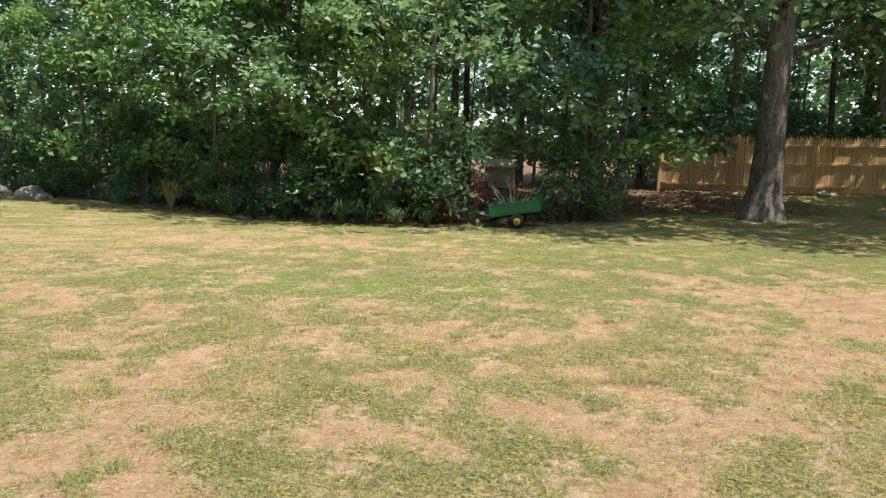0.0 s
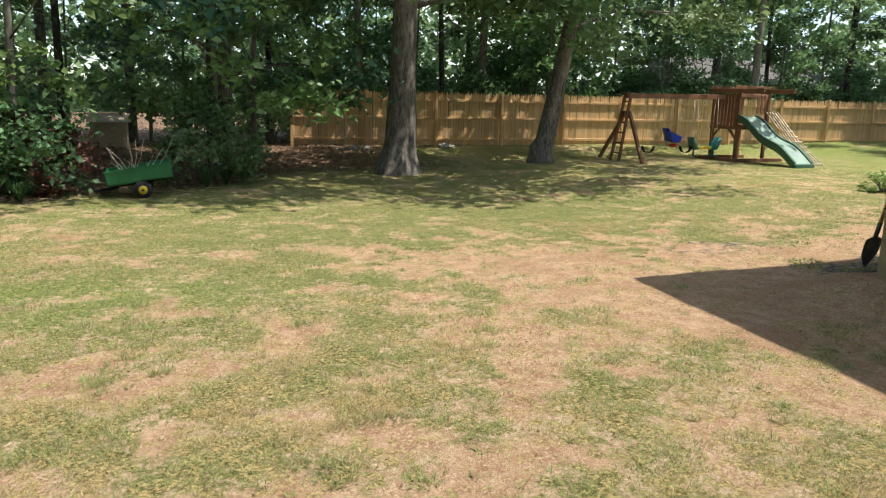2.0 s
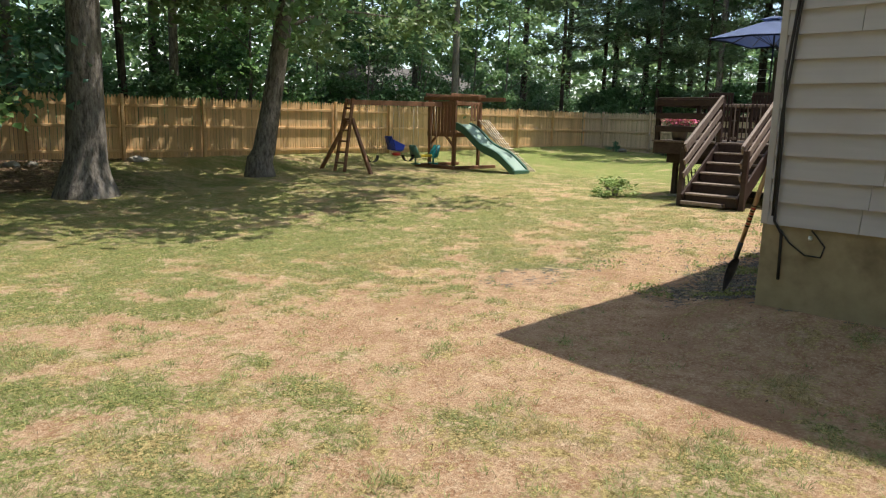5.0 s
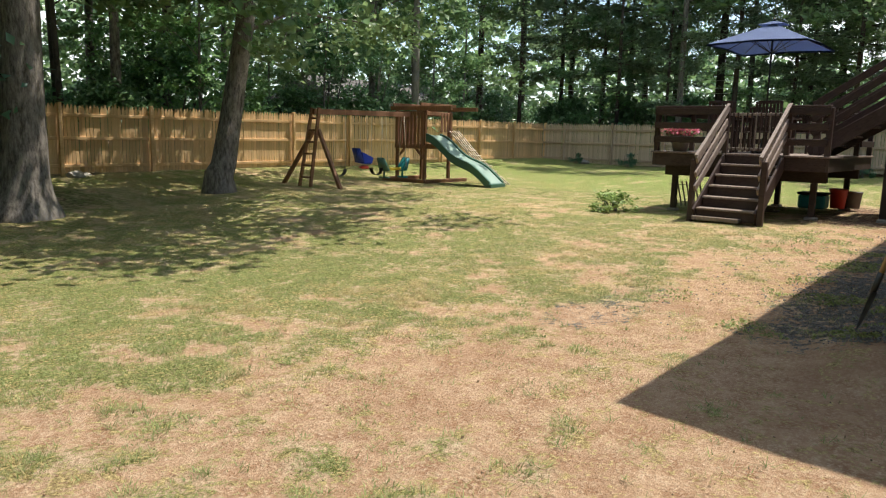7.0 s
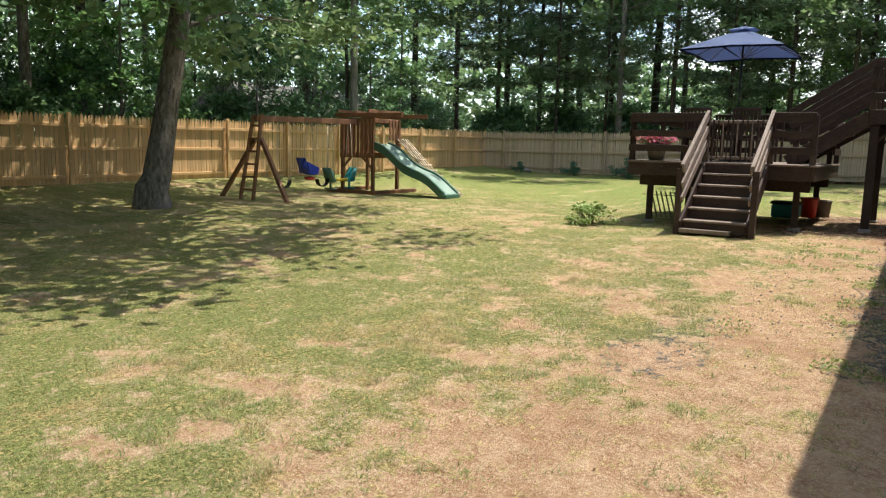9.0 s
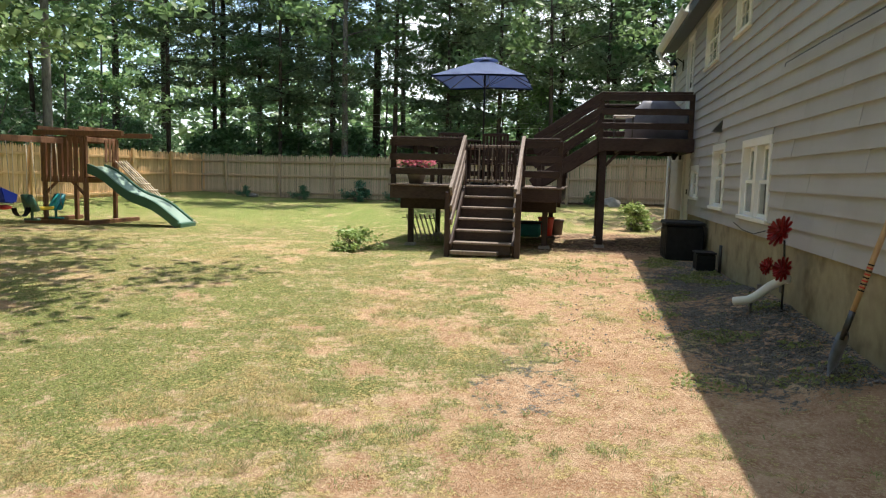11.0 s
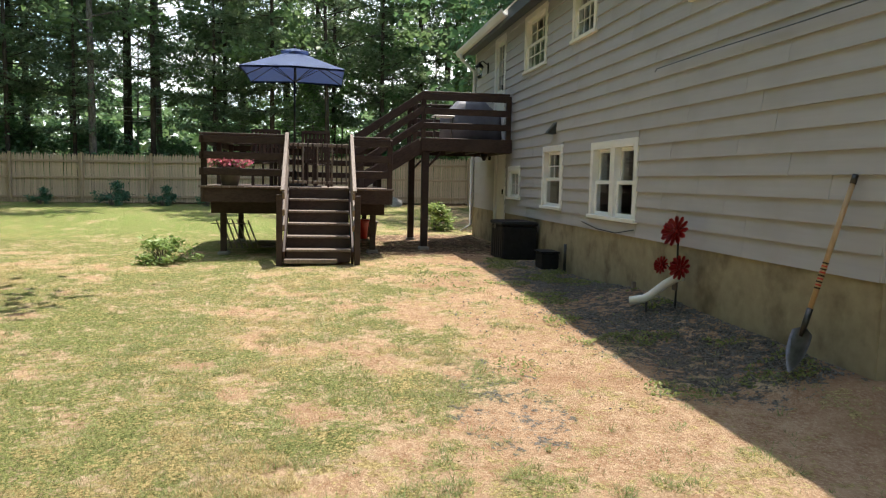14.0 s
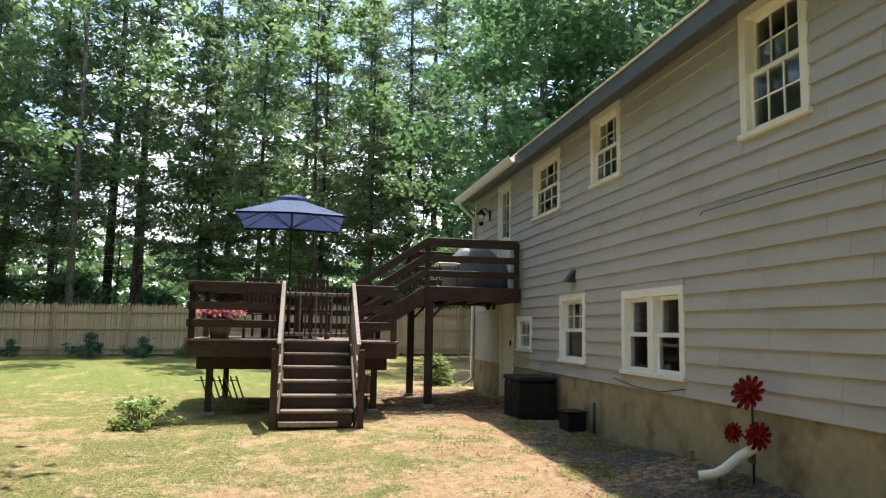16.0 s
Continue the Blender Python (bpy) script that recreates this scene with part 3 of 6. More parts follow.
rod("downspout", M_WHITE, house, [(X1 - 0.1, gy + 0.06, gz - 0.1), (X1 - 0.1, gy + 0.05, gz - 0.22), (X1 - 0.1, WALL_Y + 0.07, gz - 0.5), (X1 - 0.1, WALL_Y + 0.07, 0.35), (X1 - 0.1, WALL_Y + 0.3, 0.2)], 0.04, 8, "white metal downspout")
board("corner_board", M_SIDING, house, X0 - 0.024, X0 + 0.004, WALL_Y - 0.03, WALL_Y + 0.024, SILL_Z - 0.02, EAVE_Z - 0.05)
board("corner_board", M_WHITE, house, X1 - 0.09, X1 + 0.02, WALL_Y + 0.002, WALL_Y + 0.026, SILL_Z - 0.02, EAVE_Z - 0.05)


def muntins(parent, x0, x1, z0, z1, y, cols, rows, mat):
    for i in range(1, cols):
        x = x0 + (x1 - x0) * i / cols
        board("muntin", mat, parent, x - 0.008, x + 0.008, y - 0.008, y + 0.008, z0, z1, edge=0.002)
    for j in range(1, rows):
        z = z0 + (z1 - z0) * j / rows
        board("muntin", mat, parent, x0, x1, y - 0.0075, y + 0.0075, z - 0.008, z + 0.008, edge=0.002)


def sash(parent, x0, x1, z0, z1, y, cols, rows, w=0.045, name="sash", mat=M_TRIM):
    for a, b, c, d in ((x0, x0 + w, z0, z1), (x1 - w, x1, z0, z1), (x0 + w, x1 - w, z0, z0 + w), (x0 + w, x1 - w, z1 - w, z1)):
        board(name, mat, parent, a, b, y - 0.018, y + 0.018, c, d, edge=0.003)
    p = board("pane", M_GLASS, parent, x0 + w - 0.004, x1 - w + 0.004, y - 0.003, y + 0.003, z0 + w - 0.004, z1 - w + 0.004, edge=0.001)
    p.visible_shadow = False
    if cols > 1 or rows > 1:
        muntins(parent, x0 + w, x1 - w, z0 + w, z1 - w, y + 0.014, cols, rows, mat)


def window(i, x0, x1, z0, z1, style):
    w = thing("window_%d" % i, (x0 + x1) / 2, WALL_Y, z0, "cream-framed window with divided panes in grey siding" if z0 > 3 else "white-framed basement window in grey siding", "window", kind="structure")
    t, y, mat = 0.095, WALL_Y, M_TRIM if z0 > 3 else M_CLEANWHITE
    for a, b, c, d, n in ((x0, x0 + t, z0 + 0.05, z1, "window_frame"), (x1 - t, x1, z0 + 0.05, z1, "window_frame"), (x0 + t, x1 - t, z1 - t, z1, "window_frame")):
        board(n, mat, w, a, b, y - 0.1, y + 0.035, c, d, edge=0.004)
    board("window_sill", mat, w, x0 - 0.02, x1 + 0.02, y - 0.1, y + 0.06, z0, z0 + 0.05, edge=0.006)
    a0, a1, b0, b1 = x0 + t, x1 - t, z0 + 0.05, z1 - t
    mid = (b0 + b1) / 2
    if style == "hung":
        sash(w, a0, a1, b0, mid + 0.02, y - 0.03, *((3, 2) if z0 > 3 else (1, 1)), mat=mat)
        sash(w, a0, a1, mid - 0.02, b1, y - 0.07, 3, 2, mat=mat)
    elif style == "small":
        sash(w, a0, a1, b0, b1, y - 0.03, 2, 2, mat=mat)
    else:
        c = (a0 + a1) / 2
        board("mullion", mat, w, c - 0.07, c + 0.07, y - 0.1, y + 0.03, b0, b1, edge=0.004)
        for s0, s1 in ((a0, c - 0.07), (c + 0.07, a1)):
            sash(w, s0, s1, b0, mid + 0.02, y - 0.03, 1, 1, mat=mat)
            sash(w, s0, s1, mid - 0.02, b1, y - 0.07, 1, 1, mat=mat)
        for k in range(10):
            z = mid + 0.05 + k * (b1 - mid - 0.08) / 10
            for s0, s1 in ((a0 + 0.03, c - 0.1), (c + 0.1, a1 - 0.03)):
                board("blind_slat", M_DARKGLASS, w, s0, s1, y - 0.135, y - 0.11, z, z + 0.004, edge=0.001)


for k, (x0, x1, z0, z1, style) in enumerate(WINDOWS):
    window(k + 1, x0, x1, z0, z1, style)


def house_door(i, x0, x1, z0, z1, glazed, label):
    d = thing("door_%d" % i, (x0 + x1) / 2, WALL_Y, z0, label, "door", kind="structure")
    t, y = 0.09, WALL_Y
    for a, b, c, e in ((x0, x0 + t, z0, z1), (x1 - t, x1, z0, z1), (x0 + t, x1 - t, z1 - t, z1)):
        board("door_frame", M_WHITE, d, a, b, y - 0.1, y + 0.035, c, e, edge=0.004)
    if glazed:
        sash(d, x0 + t, x1 - t, z0 + 0.95, z1 - t, y - 0.03, 2, 3, 0.08, "door_rail")
        board("lower_panel", M_WHITE, d, x0 + t, x1 - t, y - 0.05, y - 0.015, z0 + 0.02, z0 + 0.95)
    else:
        board("door_panel", M_WHITE, d, x0 + t, x1 - t, y - 0.05, y - 0.01, z0 + 0.02, z1 - t)
        for zz in (0.25, 1.05):
            board("raised_panel", M_WHITE, d, x0 + t + 0.12, x1 - t - 0.12, y - 0.012, y + 0.002, z0 + zz, z0 + zz + 0.65)
    board("door_handle", M_STEEL, d, x0 + t + 0.05, x0 + t + 0.08, y - 0.01, y + 0.05, z0 + 0.98, z0 + 1.08)


house_door(1, *DOOR_UP, True, "white glazed back door above the upper deck")
house_door(2, *DOOR_LOW, False, "white panelled basement door under the upper deck")

# ---- the deck ----
FLOOR1, FLOOR2, RAIL1, RAIL2 = 1.22, 2.16, 2.08, 3.02
DX0, DX1, DY0, DY1 = 13.70, 17.4, 8.28, 11.42
deck = thing("deck", 15.5, 9.9, 0.1, "dark brown stained wooden deck with board railings", "deck")
n_boards = 26
for i in range(n_boards):
    y = DY0 - 0.03 + (DY1 - DY0 + 0.06) * i / n_boards
    board("floor_board", M_TREAD, deck, DX0 - 0.03, DX1 + 0.03, y + 0.003, y + (DY1 - DY0 + 0.06) / n_boards - 0.003, FLOOR1 - 0.035, FLOOR1)
for y in (DY0, DY1 - 0.045):
    board("side_joist", M_DECK, deck, DX0, DX1, y, y + 0.045, FLOOR1 - 0.27, FLOOR1 - 0.036)
for x in (DX0, DX1 - 0.045):
    board("fascia_board", M_DECK, deck, x, x + 0.045, DY0 + 0.045, DY1 - 0.045, FLOOR1 - 0.27, FLOOR1 - 0.036)
for k in range(1, 8):
    x = DX0 + (DX1 - DX0) * k / 8
    board("joist", M_DECK, deck, x, x + 0.04, DY0 + 0.045, DY1 - 0.045, FLOOR1 - 0.22, FLOOR1 - 0.036)
for x in (DX0 + 0.42, DX1 - 0.6):
    board("carrying_beam", M_DECK, deck, x, x + 0.12, DY0 + 0.1, DY1 - 0.1, FLOOR1 - 0.47, FLOOR1 - 0.272)
    for y in (DY0 + 0.25, (DY0 + DY1) / 2, DY1 - 0.35):
        board("post", M_DECK, deck, x + 0.005, x + 0.105, y, y + 0.1, ground_z(x, y) - 0.1, FLOOR1 - 0.47)
        board("footing", M_STONE, deck, x - 0.04, x + 0.15, y - 0.05, y + 0.15, ground_z(x, y) - 0.1, ground_z(x, y) + 0.06, "concrete footing", 0.02)


def rail_run(parent, p, q, floor, top, boards=3, post_ends=True, cap=True, gap=0.145, high=0.118):
    """Posts, level boards and a cap between two plan points."""
    (xa, ya), (xb, yb) = p, q
    n = max(1, round(math.hypot(xb - xa, yb - ya) / 1.6))
    for k in range(n + 1):
        x, y = xa + (xb - xa) * k / n, ya + (yb - ya) * k / n
        if post_ends or 0 < k < n:
            board("post", M_DECK, parent, x - 0.044, x + 0.044, y - 0.044, y + 0.044, floor - 0.25, top - 0.04)
    d = Vector((xb - xa, yb - ya, 0)).normalized()
    out = Vector((d.y, -d.x, 0)) * -0.062
    z = top - 0.045 - high / 2
    for k in range(boards):
        zz = z - k * (high + gap)
        beam("rail", M_DECK, parent, (xa + out.x, ya + out.y, zz), (xb + out.x, yb + out.y, zz), 0.035, high)
    if cap:
        beam("rail_cap", M_DECK, parent, (xa, ya, top - 0.02), (xb, yb, top - 0.02), 0.15, 0.04)


rail_run(deck, (DX0 + 0.06, 10.05), (DX0 + 0.06, DY1 - 0.05), FLOOR1, RAIL1)
rail_run(deck, (DX0 + 0.06, DY0 + 0.05), (DX0 + 0.06, 8.98), FLOOR1, RAIL1)
rail_run(deck, (DX0 + 0.06, DY1 - 0.05), (DX1 - 0.06, DY1 - 0.05), FLOOR1, RAIL1)
rail_run(deck, (DX1 - 0.06, DY1 - 0.05), (DX1 - 0.06, DY0 + 0.05), FLOOR1, RAIL1)
rail_run(deck, (DX1 - 0.06, DY0 + 0.05), (DX0 + 2.4, DY0 + 0.05), FLOOR1, RAIL1)

# stair from the lawn
SX, SY0, SY1 = 12.40, 8.98, 10.04
stair = thing("deck_stair", SX + 0.6, 9.5, 0.1, "dark brown wooden stair with worn treads and board rails", "stairs")
rise = (FLOOR1 - 0.12) / 6
for k in range(5):
    z = 0.12 + rise * (k + 1)
    x = SX + 0.02 + 0.262 * k
    board("riser", M_DECK, stair, x + 0.01, x + 0.035, SY0 + 0.05, SY1 - 0.05, z - rise - 0.01, z - 0.036)
    board("tread", M_TREAD, stair, x - 0.02, x + 0.262, SY0 + 0.045, SY1 - 0.045, z - 0.035, z)
board("riser", M_DECK, stair, DX0 - 0.03, DX0 - 0.005, SY0 + 0.05, SY1 - 0.05, FLOOR1 - rise - 0.01, FLOOR1 - 0.036)
board("base_board", M_TREAD, stair, SX - 0.1, SX + 0.04, SY0 + 0.25, SY1 - 0.02, 0.10, 0.165, "pale worn board at the foot")
for y in (SY0, SY1):
    s = -1 if y == SY0 else 1
    beam("stringer", M_DECK, stair, (SX + 0.0, y - s * 0.02, 0.17), (DX0, y - s * 0.02, FLOOR1 - 0.12), 0.04, 0.26)
    board("newel_post", M_DECK, stair, SX - 0.02, SX + 0.07, y - 0.045 + s * 0.05, y + 0.045 + s * 0.05, 0.0, 1.12)
    for dz, h in ((0.0, 0.13), (-0.25, 0.12), (-0.48, 0.12)):
        beam("stair_rail", M_TREAD, stair, (SX - 0.03, y - s * 0.012, 1.10 + dz), (DX0 + 0.02, y - s * 0.012, RAIL1 - 0.03 + dz), 0.036, h)
    beam("hand_rail", M_TREAD, stair, (SX - 0.05, y, 1.18), (DX0 + 0.05, y, RAIL1 + 0.03), 0.06, 0.03)

gate = thing("deck_gate", DX0 + 0.1, 9.5, FLOOR1 + 0.04, "brown baluster gate closing the top of the stair", "gate")
for z in (FLOOR1 + 0.06, FLOOR1 + 0.68):
    board("gate_rail", M_TREAD, gate, DX0 + 0.085, DX0 + 0.12, 9.03, 10.0, z, z + 0.05)
for k in range(12):
    y = 9.05 + 0.08 * k
    board("baluster", M_DECK if k % 3 else M_TREAD, gate, DX0 + 0.06, DX0 + 0.084, y, y + 0.024, FLOOR1 + 0.05, FLOOR1 + 0.74)

# upper deck by the back door
BX0, BX1, BY1 = 14.80, 17.1, 7.66
balcony = thing("upper_deck", 16, 6.8, 0.1, "dark brown raised deck outside the back door", "deck")
for i in range(16):
    x = BX0 + (BX1 - BX0) * i / 16
    board("floor_board", M_TREAD, balcony, x + 0.003, x + (BX1 - BX0) / 16 - 0.003, WALL_Y + 0.03, BY1, FLOOR2 - 0.035, FLOOR2)
for x in (BX0 - 0.02, BX1):
    board("fascia_board", M_DECK, balcony, x, x + 0.045, WALL_Y + 0.03, BY1, FLOOR2 - 0.235, FLOOR2 - 0.0 + (0.01 if x < 15 else 0))
for y in (BY1 - 0.03, WALL_Y + 0.03):
    board("side_joist", M_DECK, balcony, BX0 + 0.03, BX1, y, y + 0.045, FLOOR2 - 0.235, FLOOR2 - 0.036)
for k in range(1, 4):
    y = WALL_Y + (BY1 - WALL_Y) * k / 4
    board("joist", M_DECK, balcony, BX0 + 0.03, BX1, y, y + 0.04, FLOOR2 - 0.2, FLOOR2 - 0.036)
for x, y in ((BX0 + 0.02, BY1 - 0.16), (BX1 - 0.15, BY1 - 0.16)):
    g = ground_z(x, y)
    board("support_post", M_DECK, balcony, x, x + 0.13, y, y + 0.13, g - 0.1, FLOOR2 - 0.24)
    board("footing", M_STONE, balcony, x - 0.03, x + 0.16, y - 0.03, y + 0.16, g - 0.1, g + 0.05, "concrete footing", 0.02)
    beam("brace", M_DECK, balcony, (x + 0.065, y + 0.03, 1.62), (x + 0.065, y - 0.25, FLOOR2 - 0.24), 0.04, 0.09, up=(1, 0, 0))
rail_run(balcony, (BX0 + 0.03, WALL_Y + 0.1), (BX0 + 0.03, BY1 - 0.04), FLOOR2, RAIL2, 3)
rail_run(balcony, (BX1 - 0.04, BY1 - 0.04), (BX1 - 0.04, WALL_Y + 0.1), FLOOR2, RAIL2, 3)
rail_run(balcony, (BX0 + 1.3, BY1 - 0.04), (BX1 - 0.04, BY1 - 0.04), FLOOR2, RAIL2, 3)

upstair = thing("upper_stair", 15.5, 8.2, FLOOR1, "dark brown wooden flight joining the two decks", "stairs")
r2, n2 = (FLOOR2 - FLOOR1) / 5, 4
for k in range(n2):
    z = FLOOR1 + r2 * (k + 1)
    y = BY1 + 0.28 * (n2 - 1 - k)
    board("tread", M_TREAD, upstair, BX0 + 0.09, BX0 + 1.2, y, y + 0.29, z - 0.035, z)
for x in (BX0 + 0.05, BX0 + 1.2):
    beam("stringer", M_DECK, upstair, (x, BY1 + 0.28 * n2 + 0.1, FLOOR1 + 0.02), (x, BY1 - 0.02, FLOOR2 - 0.12), 0.04, 0.26)
    board("newel_post", M_DECK, upstair, x - 0.045, x + 0.045, BY1 + 1.05, BY1 + 1.14, FLOOR1, FLOOR1 + 0.95)
    for dz in (0.86, 0.6, 0.34):
        beam("stair_rail", M_DECK, upstair, (x - 0.06, BY1 + 1.2, FLOOR1 + dz + 0.05), (x - 0.06, BY1 - 0.06, FLOOR2 + dz - 0.05), 0.036, 0.125)

# ---- the fences ----
FENCE = []


def picket_mesh(w, h, t, point):
    bm = bmesh.new()
    out = [(-w / 2, 0), (w / 2, 0), (w / 2, h - point), (0.012, h), (-0.012, h), (-w / 2, h - point)]
    a = [bm.verts.new((x, 0, z)) for x, z in out]
    b = [bm.verts.new((x * 0.9, t, z * 0.999)) for x, z in out]
    bm.faces.new(a)
    bm.faces.new(b[::-1])
    for i in range(len(out)):
        j = (i + 1) % len(out)
        bm.faces.new((a[j], a[i], b[i], b[j]))
    bmesh.ops.recalc_face_normals(bm, faces=bm.faces)
    me = bpy.data.meshes.new("picket")
    bm.to_mesh(me)
    bm.free()
    return me


def fence_line(name, label, mat, rail_mat, p, q, first, spacing, seed, base, h=1.80):
    """A stockade fence whose posts and rails face the yard, on the right hand of p to q."""
    rng = random.Random(seed)
    p, q = Vector((*p, 0)), Vector((*q, 0))
    d = (q - p).normalized()
    length, yaw = (q - p).length, math.degrees(math.atan2(d.y, d.x))
    mid = (p + q) / 2
    ob = thing(name, mid.x, mid.y, base(mid.x, mid.y), label, "fence")
    kinds = [picket_mesh(0.088, h, 0.02, 0.11), picket_mesh(0.094, h + 0.02, 0.022, 0.12), picket_mesh(0.082, h - 0.015, 0.02, 0.1)]
    s = 0.05
    while s < length:
        c = p + d * s
        link_mesh("picket", rng.choice(kinds), mat, ob, pose(c.x, c.y, base(c.x, c.y) + 0.06 + rng.uniform(-0.012, 0.012), 0, rng.uniform(-0.5, 0.5), yaw))
        s += 0.0955
    right = Vector((d.y, -d.x, 0))
    posts = [first + spacing * k for k in range(-1, 40) if -0.1 <= first + spacing * k <= length + 0.1]
    for s in posts:
        c = p + d * s + right * 0.10
        g = base(c.x, c.y)
        link_mesh("post", rounded_box(0.095, 0.09, h + 0.18, 0.012), rail_mat, ob, pose(c.x, c.y, g + (h + 0.02) / 2, 0, 0, yaw))
    for s0, s1 in zip([0] + posts, posts + [length]):
        if s1 - s0 < 0.2:
            continue
        a, b = p + d * (s0 + 0.05) + right * 0.027, p + d * (s1 - 0.05) + right * 0.027
        for z in (0.26, 0.98, 1.58):
            beam("rail", rail_mat, ob, (a.x, a.y, base(a.x, a.y) + z), (b.x, b.y, base(b.x, b.y) + z), 0.05, 0.085)


FX, FY = 30.1, 24.35
fence_line("fence", "new cedar stockade fence with posts and rails facing the lawn", M_FENCE, M_RAIL, (3.35, 25.40), (FX, FY), 2.42, 2.44, 1,
           lambda x, y: 0.10 + 0.12 * float(step(6, 30, x)))
fence_line("fence", "weathered stockade fence along the end of the yard", M_GREYFENCE, M_GREYRAIL, (FX, FY), (FX + 0.3, -1.5), 1.22, 2.44, 2,
           lambda x, y: 0.22 + 0.20 * float(step(22, 4, y)))

# ---- trees ----


def broadleaf(name, label, seed, h, r, base, spread, leaves, leaf, bark, foliage, lean=(0, 0), flare=1.0, limbs=13, droop=0.0, crown_shift=(0, 0), clump=0.55):
    rng = np.random.RandomState(seed)
    ob = thing(name, 0, 0, 0, label, "tree")
    bm = bmesh.new()
    pts, rad = [], []
    for k in range(9):
        t = k / 8
        wob = 0.012 * h * math.sin(3 * t + seed)
        pts.append((lean[0] * t + wob * t, lean[1] * t + wob * 0.6 * t, h * 0.9 * t - (0.25 if k == 0 else 0)))
        rad.append(r * (1 - 0.82 * t) * (1 + flare * 0.5 * math.exp(-t * 34)))
    pts[1:1] = [(0, 0, 0.12), (0, 0, 0.45), (lean[0] * 0.05, lean[1] * 0.05, 0.05 * h * 0.9)]
    rad[1:1] = [r * (1 + 0.32 * flare), r * (1 + 0.14 * flare), r * (1 + 0.03 * flare)]
    tube(bm, pts, rad, 12)
    tips, weights = [], []
    for k in range(limbs):
        t = base + (0.97 - base) * (k + rng.rand() * 0.6) / limbs
        i = min(int(t * 8), 7) + 3
        f = t * 8 - int(t * 8)
        a = Vector(pts[i] if i > 3 else pts[0]).lerp(Vector(pts[i + 1]), f)
        ang = k * 2.4 + rng.uniform(-0.4, 0.4)
        u = (t - base) / (1 - base)
        reach = spread * (0.55 + 0.6 * math.sin(math.pi * min(u * 0.8 + 0.25, 1))) * rng.uniform(0.75, 1.15)
        way = Vector((math.cos(ang), math.sin(ang), 0))
        lift = reach * rng.uniform(0.1, 0.5) * (1 - droop)
        mid = a + way * reach * 0.5 + Vector((0, 0, lift * 0.7))
        end = a + way * reach + Vector((crown_shift[0] * (0.4 + 0.6 * u), crown_shift[1] * (0.4 + 0.6 * u), lift - droop * reach * 0.35))
        lr = max(r * 0.32 * (1 - 0.6 * t), 0.02)
        tube(bm, [a, mid, end], [lr, lr * 0.6, lr * 0.2], 6)
        for j in range(5):
            q = mid.lerp(end, 0.15 + 0.22 * j)
            side = Vector((rng.normal(), rng.normal(), rng.normal() * 0.5)) * reach * 0.23
            tips.append(q + side)
            weights.append(0.7 + rng.rand())
            tube(bm, [mid.lerp(end, 0.2 * j), q + side], [lr * 0.3, lr * 0.08], 4)
        tips.append(end)
        weights.append(1.2)
    part("trunk", bm, bark, ob, smooth=True)
    tips = np.array([tuple(t) for t in tips])
    w = np.array(weights)
    pick = rng.choice(len(tips), leaves, p=w / w.sum())
    size = spread * 0.2 * clump / 0.55
    off = rng.normal(size=(leaves, 3)) * (size, size, size * 0.6)
    off *= rng.uniform(0.5, 1.1, leaves)[:, None]
    me = leaf_mesh("crown", rng, tips[pick] + off, leaf, 0.45, 0.62)
    link_mesh("crown", me, foliage, ob, Matrix.Identity(4))
    return ob


def pine(name, label, seed, h, r, base, spread, leaves, dead=True):
    rng = np.random.RandomState(seed)
    ob = thing(name, 0, 0, 0, label, "tree")
    bm = bmesh.new()
    tube(bm, [(0, 0, -0.2), (0.02, 0, h * 0.3), (0.1, 0.05, h * 0.65), (0.05, 0.1, h)], [r * 1.25, r, r * 0.6, 0.03], 10)
    cent, z, k = [], h * base, 0
    while z < h - 0.3:
        u = (z - h * base) / (h * (1 - base))
        for j in range(rng.randint(3, 6)):
            a = rng.uniform(0, 2 * math.pi)
            reach = spread * (1.05 - 0.9 * u) * rng.uniform(0.45, 1.1) * (0.6 + 0.4 * min(u * 5, 1))
            p = Vector((0.05, 0.03, z + rng.uniform(-0.2, 0.2)))
            way = Vector((math.cos(a), math.sin(a), 0))
            e = p + way * reach + Vector((0, 0, reach * rng.uniform(-0.12, 0.22)))
            tube(bm, [p, p.lerp(e, 0.5) + Vector((0, 0, 0.06)), e], [0.035, 0.022, 0.006], 4)
            n = int(10 + 30 * reach / spread)
            f = rng.uniform(0.25, 1.05, n)
            b = np.array(tuple(p))[None] + (np.array(tuple(e)) - np.array(tuple(p)))[None] * f[:, None]
            wide = 0.24 * reach * (1.15 - np.abs(f - 0.6))
            b = b + rng.normal(size=(n, 3)) * np.stack((wide, wide, 0.09 + 0 * wide), 1)
            cent.append(b)
        z += rng.uniform(0.6, 1.2)
    if dead:
        for j in range(16):
            z0, a, q = h * rng.uniform(0.08, base), rng.uniform(0, 6.28), rng.uniform(0.6, 2.0)
            tube(bm, [(0, 0, z0), (math.cos(a) * q, math.sin(a) * q, z0 + rng.uniform(-0.3, 0.2))], [0.02, 0.006], 4)
    part("trunk", bm, M_PINEBARK, ob, smooth=True)
    cent = np.concatenate(cent)
    cent = np.repeat(cent, max(1, round(leaves / len(cent))), 0)
    cent = cent + rng.normal(size=cent.shape) * (0.12, 0.12, 0.07)
    link_mesh("crown", leaf_mesh("crown", rng, cent, 0.36, 0.45, 0.2), M_NEEDLE, ob, Matrix.Identity(4))
    return ob


